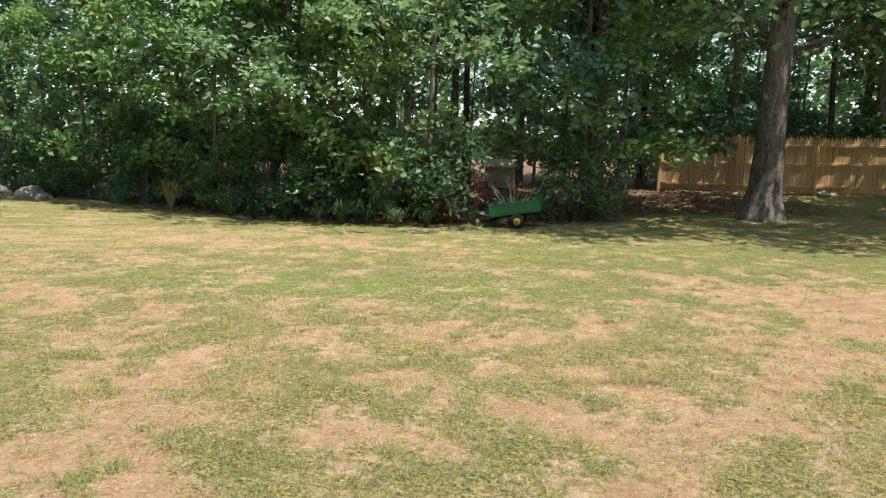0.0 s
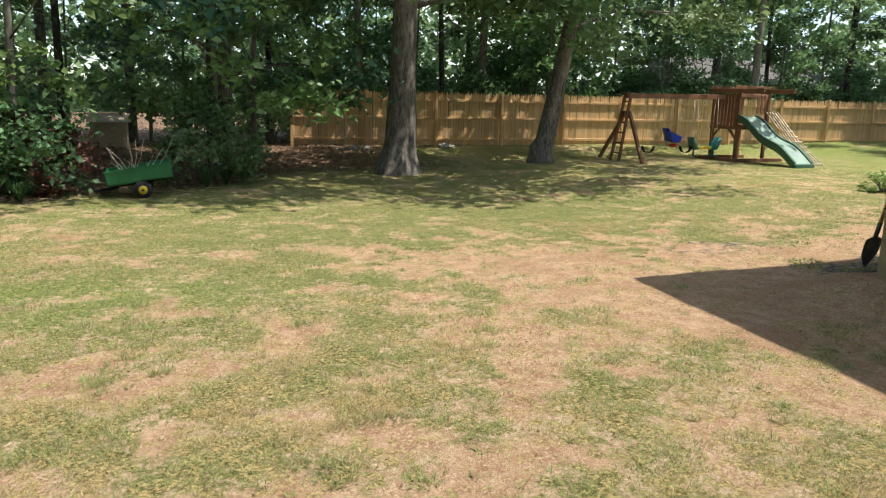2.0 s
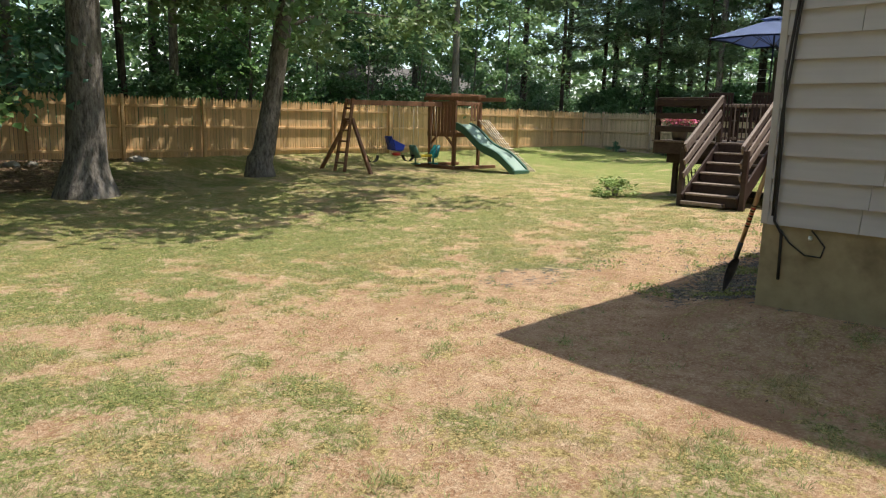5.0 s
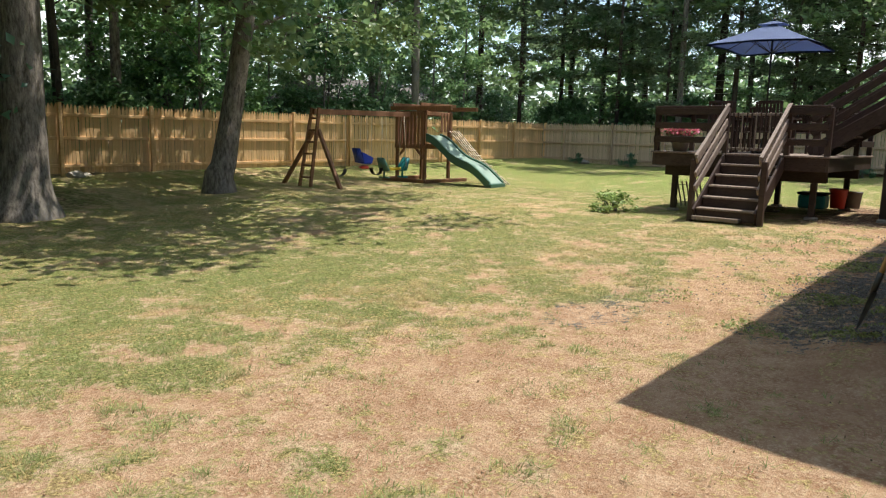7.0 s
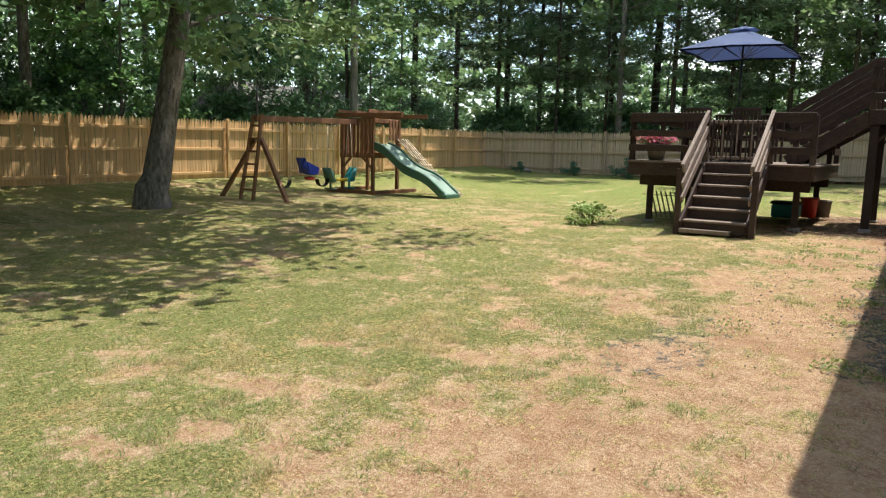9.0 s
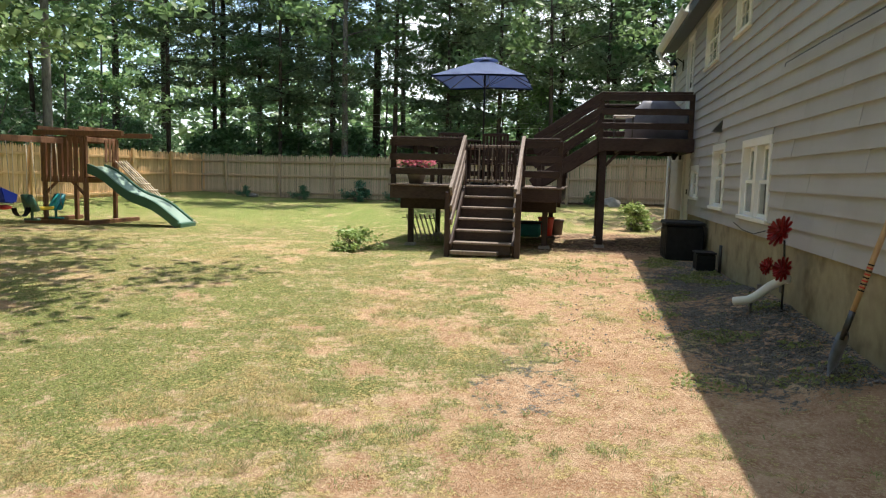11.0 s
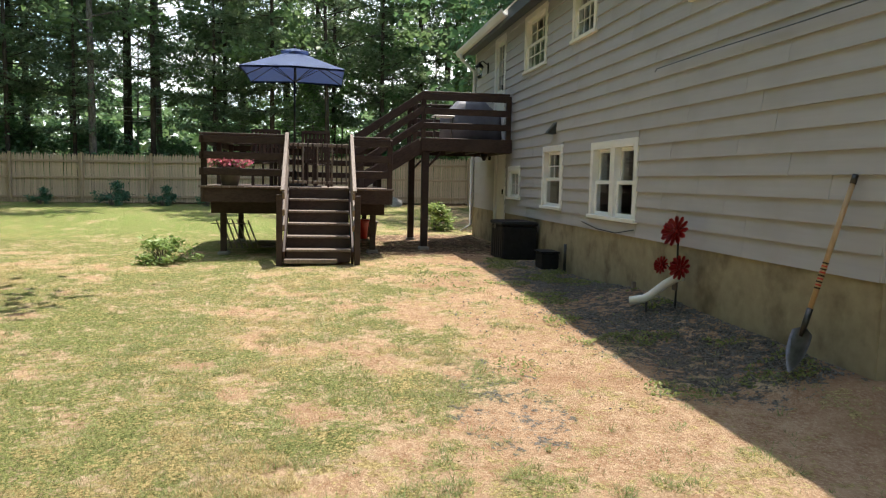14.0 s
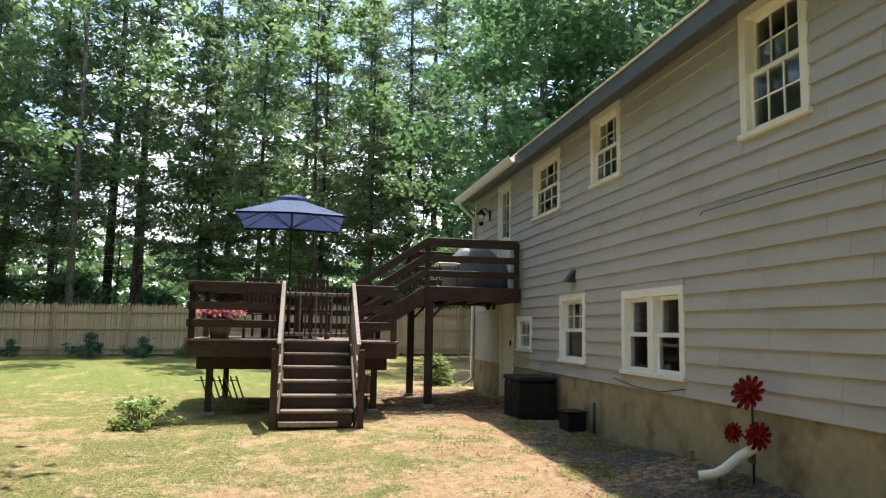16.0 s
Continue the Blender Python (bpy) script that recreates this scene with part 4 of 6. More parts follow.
def shrub(name, label, seed, w, h, leaves, leaf, foliage, stems=7, category="shrub", lumps=26, hollow=0.35, split=False):
    rng = np.random.RandomState(seed)
    ob = thing(name, 0, 0, 0, label, category)
    bm = bmesh.new()
    cent = []
    for k in range(stems):
        a, q = rng.uniform(0, 6.28), w * 0.5 * rng.uniform(0.2, 0.8)
        tube(bm, [(math.cos(a) * 0.06, math.sin(a) * 0.06, -0.1), (math.cos(a) * q * 0.5, math.sin(a) * q * 0.5, h * 0.45), (math.cos(a) * q, math.sin(a) * q, h * rng.uniform(0.6, 0.95))],
             [0.012 + 0.008 * h, 0.008 + 0.005 * h, 0.004], 5)
        if split:
            part("stem", bm, M_GREYBARK, ob)
            bm = bmesh.new()
    if split:
        bm.free()
    else:
        part("stem", bm, M_GREYBARK, ob)
    for k in range(lumps):
        u = rng.rand() ** 0.8
        a, q = rng.uniform(0, 6.28), w * 0.5 * math.sqrt(rng.uniform(hollow, 1)) * (0.75 + 0.4 * math.sin(math.pi * min(u + 0.15, 1)) - 0.4 * u)
        c = np.array((math.cos(a) * q, math.sin(a) * q, h * (0.06 + 0.9 * u)))
        m = leaves // lumps
        s = 0.085 * w * rng.uniform(0.6, 1.3)
        cent.append(c + rng.normal(size=(m, 3)) * (s, s, s * 0.75))
    cent = np.concatenate(cent)
    cent[:, 2] = np.maximum(cent[:, 2], 0.03)
    link_mesh("leaves", leaf_mesh("leaves", rng, cent, leaf, 0.4, 0.6), foliage, ob, Matrix.Identity(4))
    return ob


USED = {}


def plant(ob, x, y, rz=0.0, s=1.0, sz=None):
    """Puts the first of its kind at a place, then copies of it."""
    m = pose(x, y, ground_z(x, y) - 0.02, 0, 0, rz) @ Matrix.Diagonal((s, s, sz or s, 1))
    if ob not in USED:
        USED[ob] = 1
        ob.matrix_basis = m
        return ob
    keep = ob.scale.copy()
    ob.scale = (1, 1, 1)
    c = copy_thing(ob, m)
    ob.scale = keep
    return c


# the two oaks of the lawn, and the low-branched one by the cart
plant(broadleaf("oak_tree", "tall oak with a thick flared grey trunk on the lawn", 3, 17, 0.37, 0.25, 4.4, 18000, 0.25, M_OAKBARK, M_LEAF, (0.5, -0.3), 2.0, 19, 0.25, (2.6, -3.0), 0.45), 5.0, 18.9)
plant(broadleaf("oak_tree", "leaning oak with dark furrowed bark on the lawn", 8, 15, 0.285, 0.26, 4.2, 16000, 0.25, M_OAKBARK, M_LEAF, (2.2, -0.6), 1.3, 18, 0.2, (2.4, -2.6), 0.45), 9.83, 20.45)
plant(broadleaf("oak_tree", "dark-leaved oak with low branches at the wood's edge", 15, 14, 0.2, 0.16, 3.4, 8000, 0.22, M_OAKBARK, M_OAKLEAF, (0.3, -0.8), 0.6, 18, 0.25, (0.6, -2.2), 0.5), 0.9, 20.3)

WOOD = [broadleaf("woodland_tree", "tall leafy woodland tree with a bare lower trunk", 20 + k, 19 + 2 * k, 0.12 + 0.028 * k, 0.30, 3.4 + 0.3 * k, 4300, 0.33, (M_PINEBARK, M_GREYBARK, M_OAKBARK)[k % 3], M_LEAF, (0.5 * k - 0.5, 0.3), 0.3, 18, 0.1, clump=0.36) for k in range(4)]
PINES = [pine("pine_tree", "tall white pine with tiers of level branches", 40 + k, 21 + 2.5 * k, 0.11 + 0.03 * k, 0.22 + 0.05 * k, 3.8, 6500) for k in range(3)]
SAPLINGS = [broadleaf("sapling", "slender young maple at the edge of the woods", 60 + k, 8 + 1.6 * k, 0.07, 0.12, 2.1, 5000, 0.175, M_GREYBARK, (M_BRIGHT, M_BUSHLEAF, M_LEAF)[k], (0.2, -0.2), 0.2, 17, 0.0, clump=0.36) for k in range(3)]
BRUSH = [shrub("woodland_shrub", "dense leafy green shrub in the undergrowth", 80 + k, 2.6 + 0.4 * k, 2.2 + 0.7 * k, 3000, 0.15, M_BUSHLEAF) for k in range(3)]

dark = broadleaf("woodland_tree", "broad dark-leaved oak beyond the end of the house", 28, 18, 0.24, 0.2, 4.6, 10000, 0.33, M_OAKBARK, M_BUSHLEAF, (0.4, 0.2), 0.4, 20, 0.15, clump=0.42)
for x, y, s in ((26.5, 1.4, 0.85), (24.5, -2.4, 0.95), (29.0, -3.0, 1.05)):
    plant(dark, x, y, 50 * y, s)
# unseen oaks, added to block western sky light from the gable
shade = broadleaf("woodland_tree", "unseen dense oak added west of the yard to shade the gable", 29, 16, 0.24, 0.1, 4.2, 10000, 0.36, M_OAKBARK, M_OAKLEAF, (0.3, 0.2), 0.4, 20, 0.2, clump=0.5)
for x, y, s in ((-10.5, -1.5, 1.0), (-10.0, -6.0, 1.1), (-7.5, -10.5, 1.1), (-13.5, -3.5, 1.2), (-3.0, -13.5, 1.0), (-14.0, 1.5, 1.1)):
    plant(shade, x, y, 50 * y, s)
rng = random.Random(12)
# trunks that stand out among the woods behind the fences, and unseen ones west and south added to shade the gable
for x, y, k, s in ((-19.9, 24, 0, 1), (-16.3, 24, 2, 1.2), (-10.3, 22, 1, 1.0), (-5.4, 23, 1, 0.85), (-4.6, 26, 0, 1), (-3.7, 25, 2, 0.9), (-3.1, 24, 0, 1), (0.7, 22, 3, 0.8), (6.2, 28, 1, 1.1),
                   (10.6, 31, 0, 1), (11.1, 28, 2, 1), (9.9, 29, 0, 0.9), (15.5, 33, 3, 1), (17, 31, 1, 0.9), (23.1, 29, 2, 1), (28.2, 31, 0, 1), (12.1, 32, 2, 1), (18.7, 36, 0, 1), (22.3, 25.6, 1, 1.15),
                   (33, 30.5, 3, 1), (36, 16.7, 1, 1), (-11, 27, 3, 1), (-1.6, 29, 2, 1), (3.2, 30, 0, 1.1), (26.5, 37, 1, 1.1), (-7, 33, 2, 1.1), (-17, 31, 0, 1.2), (-19, 14, 3, 1), (-10.5, 1.5, 1, 0.9), (-9.5, -3, 2, 0.9), (-8.5, -8, 0, 1), (-15, 8, 2, 1), (-14, 2, 1, 1), (-16, -4, 3, 1), (-13, -10, 0, 1), (-5, -14, 3, 1), (31, -2, 3, 0.85), (28, -6, 3, 0.8), (36, -2, 2, 0.9), (30, -12, 1, 1), (-12.5, 5, 3, 1), (-11.5, -1, 0, 1.2), (-14, 9, 1, 1.1), (-10.5, -5.5, 3, 1.1), (-9, -11, 2, 1.1), (-12, -7, 1, 1.1), (-2, -15, 1, 1), (-14.5, 4, 2, 1.2), (-16.5, 12, 0, 1.1), (31.4, 18.2, 2, 0.9), (31.6, 9.2, 0, 0.9)):
    plant(WOOD[k], x, y, rng.uniform(-55, 55), s)
for x, y, k, s in ((36, 26.4, 1, 1), (32.2, 27.2, 0, 0.85), (34, 25.8, 0, 0.9), (39, 23.4, 1, 1), (36, 20.4, 0, 1), (34.9, 17.8, 2, 0.95), (38, 13.3, 1, 1), (40, 11.3, 2, 1), (44, 6.1, 1, 1), (41, 9.8, 0, 1.1),
                   (39, 6.5, 1, 0.9), (42, 2.6, 2, 1), (46, -2.7, 1, 1.1), (37, 3.0, 0, 0.9), (36, 22.9, 0, 1.05), (30, 36, 2, 1), (38, 31, 1, 1.1), (36.5, -6, 1, 1), (44, -12, 2, 1), (35.5, 5, 1, 0.9), (38.5, 0.5, 2, 0.9), (34, 9.0, 0, 0.8), (33.8, 13.6, 0, 0.8), (35.2, 24, 1, 0.8), (32.0, 21.5, 0, 0.75), (32.3, 16.2, 1, 0.7), (31.9, 11.5, 0, 0.8), (32.5, 7.0, 0, 0.75), (31.8, 19, 0, 0.6), (32.2, 13.8, 0, 0.65)):
    plant(PINES[k], x, y, rng.uniform(-55, 55), s)
for x in (-21, -18.5, -16.3, -13.2, -10.6, -8.2, -6.6, -5.2, -3.0, -1.8, 0.6, 1.6):
    y = float(wood_edge(x)) + rng.uniform(0.9, 2.2)
    if not -2.4 < x < -0.6:
        plant(SAPLINGS[rng.randrange(3)], x, y, rng.uniform(-55, 55), rng.uniform(0.8, 1.15))
for x, y, s in ((-8.6, 17.2, 1.0), (-6.4, 16.6, 1.1), (-4.4, 16.4, 0.9), (-13.5, 19.2, 1.0)):
    plant(SAPLINGS[0], x, y, rng.uniform(-55, 55), s)
for x, y in ((14, 28), (19.5, 28), (25.5, 27.5), (29, 28.5), (33, 23), (33.5, 14), (34, 10), (33.5, 6.5), (5, 29.5), (35, 1), (37, 18), (38.5, 21), (36.5, 12), (39, 8.5), (41, 15), (22, 33), (16, 35), (28, 34), (10, 33), (37, 4), (42, 5), (-3.5, 28.5), (-1, 29), (1.6, 28), (0.2, 31.5), (7.5, 31), (13.2, 30.5), (4.5, 33), (19, 31)):
    plant(SAPLINGS[rng.randrange(3)], x, y, rng.uniform(-55, 55), rng.uniform(0.7, 1.1))
for k in range(26):
    x = -23 + 0.95 * k + rng.uniform(-0.4, 0.4)
    if x < 0.8 and not -2.6 < x < -0.4:
        plant(BRUSH[rng.randrange(3)], x, float(wood_edge(x)) + rng.uniform(0.3, 1.6), rng.uniform(-55, 55), rng.uniform(0.55, 1.0))
# unseen shrub row under the added western oaks, also there to shade the gable
for k in range(9):
    plant(BRUSH[rng.randrange(3)], -8.6 - 0.3 * (k % 3), 1.0 - 1.5 * k, rng.uniform(-55, 55), rng.uniform(0.9, 1.3))
for k in range(26):
    plant(BRUSH[rng.randrange(3)], 3 + 1.35 * k, rng.uniform(27.2, 33), rng.uniform(-55, 55), rng.uniform(0.8, 1.5))
for k in range(20):
    plant(BRUSH[rng.randrange(3)], rng.uniform(32.5, 40), 26 - 1.5 * k, rng.uniform(-55, 55), rng.uniform(0.8, 1.5))


def far_woods():
    r = np.random.RandomState(9)
    n = 80000
    # full circle: the unseen west and south part is added to cut sky light
    a = r.uniform(-math.pi, math.pi, n)
    q = r.uniform(52, 66, n)
    tall = (7 + 14 * layered(a * 30, q * 0.2, 2.5, 71)) * (1 - 0.5 * np.exp(-(a / 0.6) ** 4))
    z = r.rand(n) ** 1.7 * tall
    c = np.stack((4 + np.cos(a) * q, 8 + np.sin(a) * q, z), 1)
    tagged(link_mesh("far_woods", leaf_mesh("far_woods", r, c, 0.9, 0.4, 0.75), M_LEAF, None), "far wall of leafy woods beyond the yard", "woods", kind="stuff")


far_woods()

# ---- things on the decks ----


def lathe(bm, profile, n=14, at=(0, 0, 0)):
    """Turns (radius, z) pairs about the upright axis."""
    rings = [[bm.verts.new((at[0] + r * math.cos(2 * math.pi * k / n), at[1] + r * math.sin(2 * math.pi * k / n), at[2] + z)) for k in range(n)] for r, z in profile]
    for a, b in zip(rings, rings[1:]):
        for k in range(n):
            bm.faces.new((a[k], a[(k + 1) % n], b[(k + 1) % n], b[k]))
    bm.faces.new(rings[0][::-1])
    bm.faces.new(rings[-1])


def turned(name, mat, parent, profile, at, n=14, label=""):
    bm = bmesh.new()
    lathe(bm, profile, n, at)
    return part(name, bm, mat, parent, label, smooth=True)


def umbrella(x, y, top):
    ob = thing("patio_umbrella", x, y, FLOOR1, "open blue canvas market umbrella over the deck table", "umbrella")
    hx, hy, rim = 1.08, 0.92, top - 0.50
    corners = [(-hx, -hy), (0, -hy), (hx, -hy), (hx, 0), (hx, hy), (0, hy), (-hx, hy), (-hx, 0)]
    bm = bmesh.new()
    peak = bm.verts.new((x, y, top - 0.03))
    mid = [bm.verts.new((x + a * 0.5, y + b * 0.5, (top + rim) / 2 - 0.015)) for a, b in corners]
    low = [bm.verts.new((x + a, y + b, rim + (0.03 if a * b == 0 else 0))) for a, b in corners]
    val = [bm.verts.new((x + a, y + b, rim - 0.035 + (0.03 if a * b == 0 else 0))) for a, b in corners]
    for k in range(8):
        j = (k + 1) % 8
        bm.faces.new((peak, mid[k], mid[j]))
        bm.faces.new((mid[k], low[k], low[j], mid[j]))
        bm.faces.new((low[k], val[k], val[j], low[j]))
    ex = bmesh.ops.solidify(bm, geom=bm.faces[:], thickness=0.006)
    part("canopy", bm, M_CANVAS, ob, "sun-faded blue canopy")
    bm = bmesh.new()
    cap = bm.verts.new((x, y, top + 0.02))
    ring = [bm.verts.new((x + a * 0.2, y + b * 0.28, top - 0.065)) for a, b in corners]
    for k in range(8):
        bm.faces.new((cap, ring[k], ring[(k + 1) % 8]))
    bmesh.ops.solidify(bm, geom=bm.faces[:], thickness=0.006)
    part("vent_cap", bm, M_CANVAS, ob)
    rod("pole", M_STEEL, ob, [(x, y, FLOOR1), (x, y, top - 0.05)], 0.02)
    turned("base", M_STEEL, ob, [(0.24, 0), (0.24, 0.04), (0.06, 0.09), (0.035, 0.3)], (x, y, FLOOR1))
    turned("finial", M_STEEL, ob, [(0.02, 0), (0.03, 0.03), (0.008, 0.07)], (x, y, top + 0.01), 8)
    for a, b in corners:
        r = rod("rib", M_STEEL, ob, [(x, y, top - 0.07), (x + a * 0.98, y + b * 0.98, rim - 0.01)], 0.009, 5)
        rod("strut", M_STEEL, r, [(x, y, top - 0.62), (x + a * 0.5, y + b * 0.5, (top + rim) / 2 - 0.05)], 0.007, 5)


umbrella(15.84, 10.0, 3.83)

table = thing("patio_table", 15.84, 10.0, FLOOR1, "dark slatted wooden patio table under the umbrella", "table")
for k in range(9):
    y0 = 9.5 + k * 0.112
    board("slat", M_PLAY if k % 2 else M_DECK, table, 15.1, 16.6, y0, y0 + 0.1, FLOOR1 + 0.70, FLOOR1 + 0.73)
for x in (15.2, 16.42):
    for y in (9.56, 10.36):
        board("leg", M_DECK, table, x, x + 0.07, y, y + 0.07, FLOOR1, FLOOR1 + 0.70)
    board("apron", M_DECK, table, x, x + 0.06, 9.63, 10.36, FLOOR1 + 0.61, FLOOR1 + 0.695)


def patio_chair():
    ob = thing("patio_chair", 0, 0, 0, "dark brown slatted wooden patio chair on the deck", "chair", "chairs round the table")
    for x in (-0.24, 0.2):
        for y in (-0.25, 0.21):
            board("leg", M_DECK, ob, x, x + 0.045, y, y + 0.045, 0, 0.42 if x > 0 else 0.98)
    for k in range(5):
        board("seat_slat", M_DECK, ob, -0.2 + 0.09 * k, -0.12 + 0.09 * k, -0.25, 0.25, 0.425, 0.445)
    for k in range(6):
        board("back_slat", M_DECK, ob, -0.235, -0.215, -0.19 + 0.067 * k, -0.14 + 0.067 * k, 0.5, 0.93)
    board("back_rail", M_DECK, ob, -0.245, -0.19, -0.204, 0.209, 0.93, 0.99)
    for y in (-0.27, 0.22):
        board("armrest", M_DECK, ob, -0.2, 0.27, y, y + 0.05, 0.64, 0.665)
        board("arm_post", M_DECK, ob, 0.2, 0.244, y + 0.005, y + 0.045, 0.42, 0.64)
    return ob


chair = patio_chair()
chair.matrix_basis = pose(14.75, 10.45, FLOOR1, 0, 0, 4)
for x, y, r in ((14.8, 9.55, -8), (16.95, 9.6, 176), (16.9, 10.45, 184)):
    copy_thing(chair, pose(x, y, FLOOR1, 0, 0, r))

pot = thing("flower_pot", 13.95, 10.98, FLOOR1, "grey planter overflowing with pink petunias on the deck", "flower pot")
turned("planter", M_CLAY, pot, [(0.13, 0), (0.19, 0.26), (0.21, 0.28), (0.21, 0.31), (0.17, 0.31)], (13.95, 10.98, FLOOR1))
rs = np.random.RandomState(2)
c = rs.normal(size=(900, 3)) * (0.09, 0.13, 0.05) + (13.95, 10.98, FLOOR1 + 0.36)
link_mesh("foliage", leaf_mesh("foliage", rs, c - (13.95, 10.98, FLOOR1), 0.06), M_LEAF, pot, WORLD[pot].copy())
c = rs.normal(size=(1100, 3)) * (0.10, 0.14, 0.045) + (13.93, 10.98, FLOOR1 + 0.40)
link_mesh("blossom", leaf_mesh("blossom", rs, c - (13.95, 10.98, FLOOR1), 0.055, 0.2, 0.9), M_PETAL, pot, WORLD[pot].copy(), "bright pink petunia blossoms")

grill = thing("gas_grill", 16.0, 6.45, FLOOR2, "gas grill under a dark fabric cover on the upper deck", "grill")
bm = bmesh.new()
secs = []
for z, wx, wy in ((0.03, 0.36, 0.62), (0.35, 0.34, 0.60), (0.52, 0.33, 0.60), (0.58, 0.30, 0.55), (0.74, 0.27, 0.36), (0.82, 0.18, 0.30)):
    ring = []
    for k in range(20):
        a = 2 * math.pi * k / 20
        sq = 1 / max(abs(math.cos(a)), abs(math.sin(a))) ** 0.8
        fold = 1 + 0.025 * math.sin(5 * a + z * 3)
        ring.append(bm.verts.new((16.0 + wx * math.cos(a) * sq * fold, 6.5 + wy * math.sin(a) * sq * fold, FLOOR2 + z)))
    secs.append(ring)
for a, b in zip(secs, secs[1:]):
    for k in range(20):
        bm.faces.new((a[k], a[(k + 1) % 20], b[(k + 1) % 20], b[k]))
bm.faces.new(secs[-1])
bm.faces.new(secs[0][::-1])
part("cover", bm, M_COVER, grill, "creased dark grey cover", smooth=True)
for dx in (-0.25, 0.25):
    for dy in (-0.4, 0.4):
        turned("caster", M_RUBBER, grill, [(0.03, 0), (0.035, 0.03), (0.03, 0.06)], (16 + dx, 6.5 + dy, FLOOR2), 8)

stool = thing("folding_stool", 15.15, 7.2, FLOOR2, "small metal folding stool on the upper deck", "stool")
board("seat", M_WHITE, stool, 14.98, 15.32, 7.0, 7.4, FLOOR2 + 0.42, FLOOR2 + 0.45, "pale plastic seat")
for y in (7.03, 7.37):
    rod("leg", M_STEEL, stool, [(15.0, y, FLOOR2), (15.3, y, FLOOR2 + 0.42)], 0.012, 6)
    rod("leg", M_STEEL, stool, [(15.3, y, FLOOR2), (15.0, y, FLOOR2 + 0.42)], 0.012, 6)

# under the deck
for k, (x, y, r) in enumerate(((14.6, 9.9, 4), (14.62, 9.95, -3), (14.58, 9.92, 1))):
    pl = thing("plank", x, y, 0.15 + 0.04 * k, "grey weathered plank lying under the deck", "plank", "planks under the deck", rz=r)
    link_mesh("board", rounded_box(0.2, 1.3, 0.035), M_TREAD, pl, WORLD[pl].copy())
cooler = thing("cooler", 16.1, 9.0, 0.15, "teal plastic cooler stored under the deck", "cooler")
board("body", M_TEAL, cooler, 15.9, 16.3, 8.75, 9.25, 0.15, 0.42, edge=0.03)
board("lid", M_BLACK, cooler, 15.88, 16.32, 8.73, 9.27, 0.42, 0.47, edge=0.02)
bucket = thing("bucket", 16.6, 8.66, 0.14, "red plastic bucket standing under the deck", "bucket")
turned("shell", M_RED, bucket, [(0.13, 0), (0.17, 0.36), (0.185, 0.37), (0.185, 0.40), (0.15, 0.40)], (16.6, 8.66, 0.14))
bucket = thing("bucket", 16.95, 8.45, 0.14, "pale plastic bucket standing under the deck", "bucket")
turned("shell", M_CLAY, bucket, [(0.13, 0), (0.16, 0.3), (0.17, 0.31), (0.17, 0.34), (0.14, 0.34)], (16.95, 8.45, 0.14))
lat = thing("trellis", 14.35, 10.9, 0.2, "wooden trellis leaning under the deck", "trellis")
for k in range(7):
    beam("slat", M_TREAD, lat, (14.3, 10.55 + 0.09 * k, 0.14), (14.5, 10.75 + 0.09 * k, 0.62), 0.03, 0.012)
for zz in (0.22, 0.55):
    beam("cross_slat", M_TREAD, lat, (14.31 + zz * 0.3, 10.5 + zz * 0.4, zz), (14.31 + zz * 0.3, 11.15 + zz * 0.4, zz), 0.03, 0.014)

# ---- along the house wall ----
box = thing("deck_box", 13.3, 6.28, 0.12, "black plastic storage box with a lid by the wall", "storage box")
board("body", M_BLACK, box, 12.82, 13.62, 5.98, 6.56, 0.1, 0.66, edge=0.02)
board("lid", M_BLACK, box, 12.80, 13.64, 5.96, 6.58, 0.665, 0.735, edge=0.025)
board("latch", M_STEEL, box, 13.18, 13.26, 6.575, 6.595, 0.60, 0.69)
for k in range(5):
    board("panel_groove", M_BLACK, box, 12.9 + 0.14 * k, 13.0 + 0.14 * k, 6.555, 6.57, 0.16, 0.6, edge=0.01)
small = thing("utility_box", 11.75, 6.1, 0.12, "small black utility box beside the foundation", "utility box")
board("body", M_BLACK, small, 11.6, 11.95, 6.0, 6.26, 0.1, 0.34, edge=0.015)
board("cover", M_BLACK, small, 11.58, 11.97, 5.99, 6.28, 0.345, 0.37, edge=0.01)
rod("pipe", M_STEEL, small, [(11.4, 5.98, 0.08), (11.4, 5.98, 0.5)], 0.022)


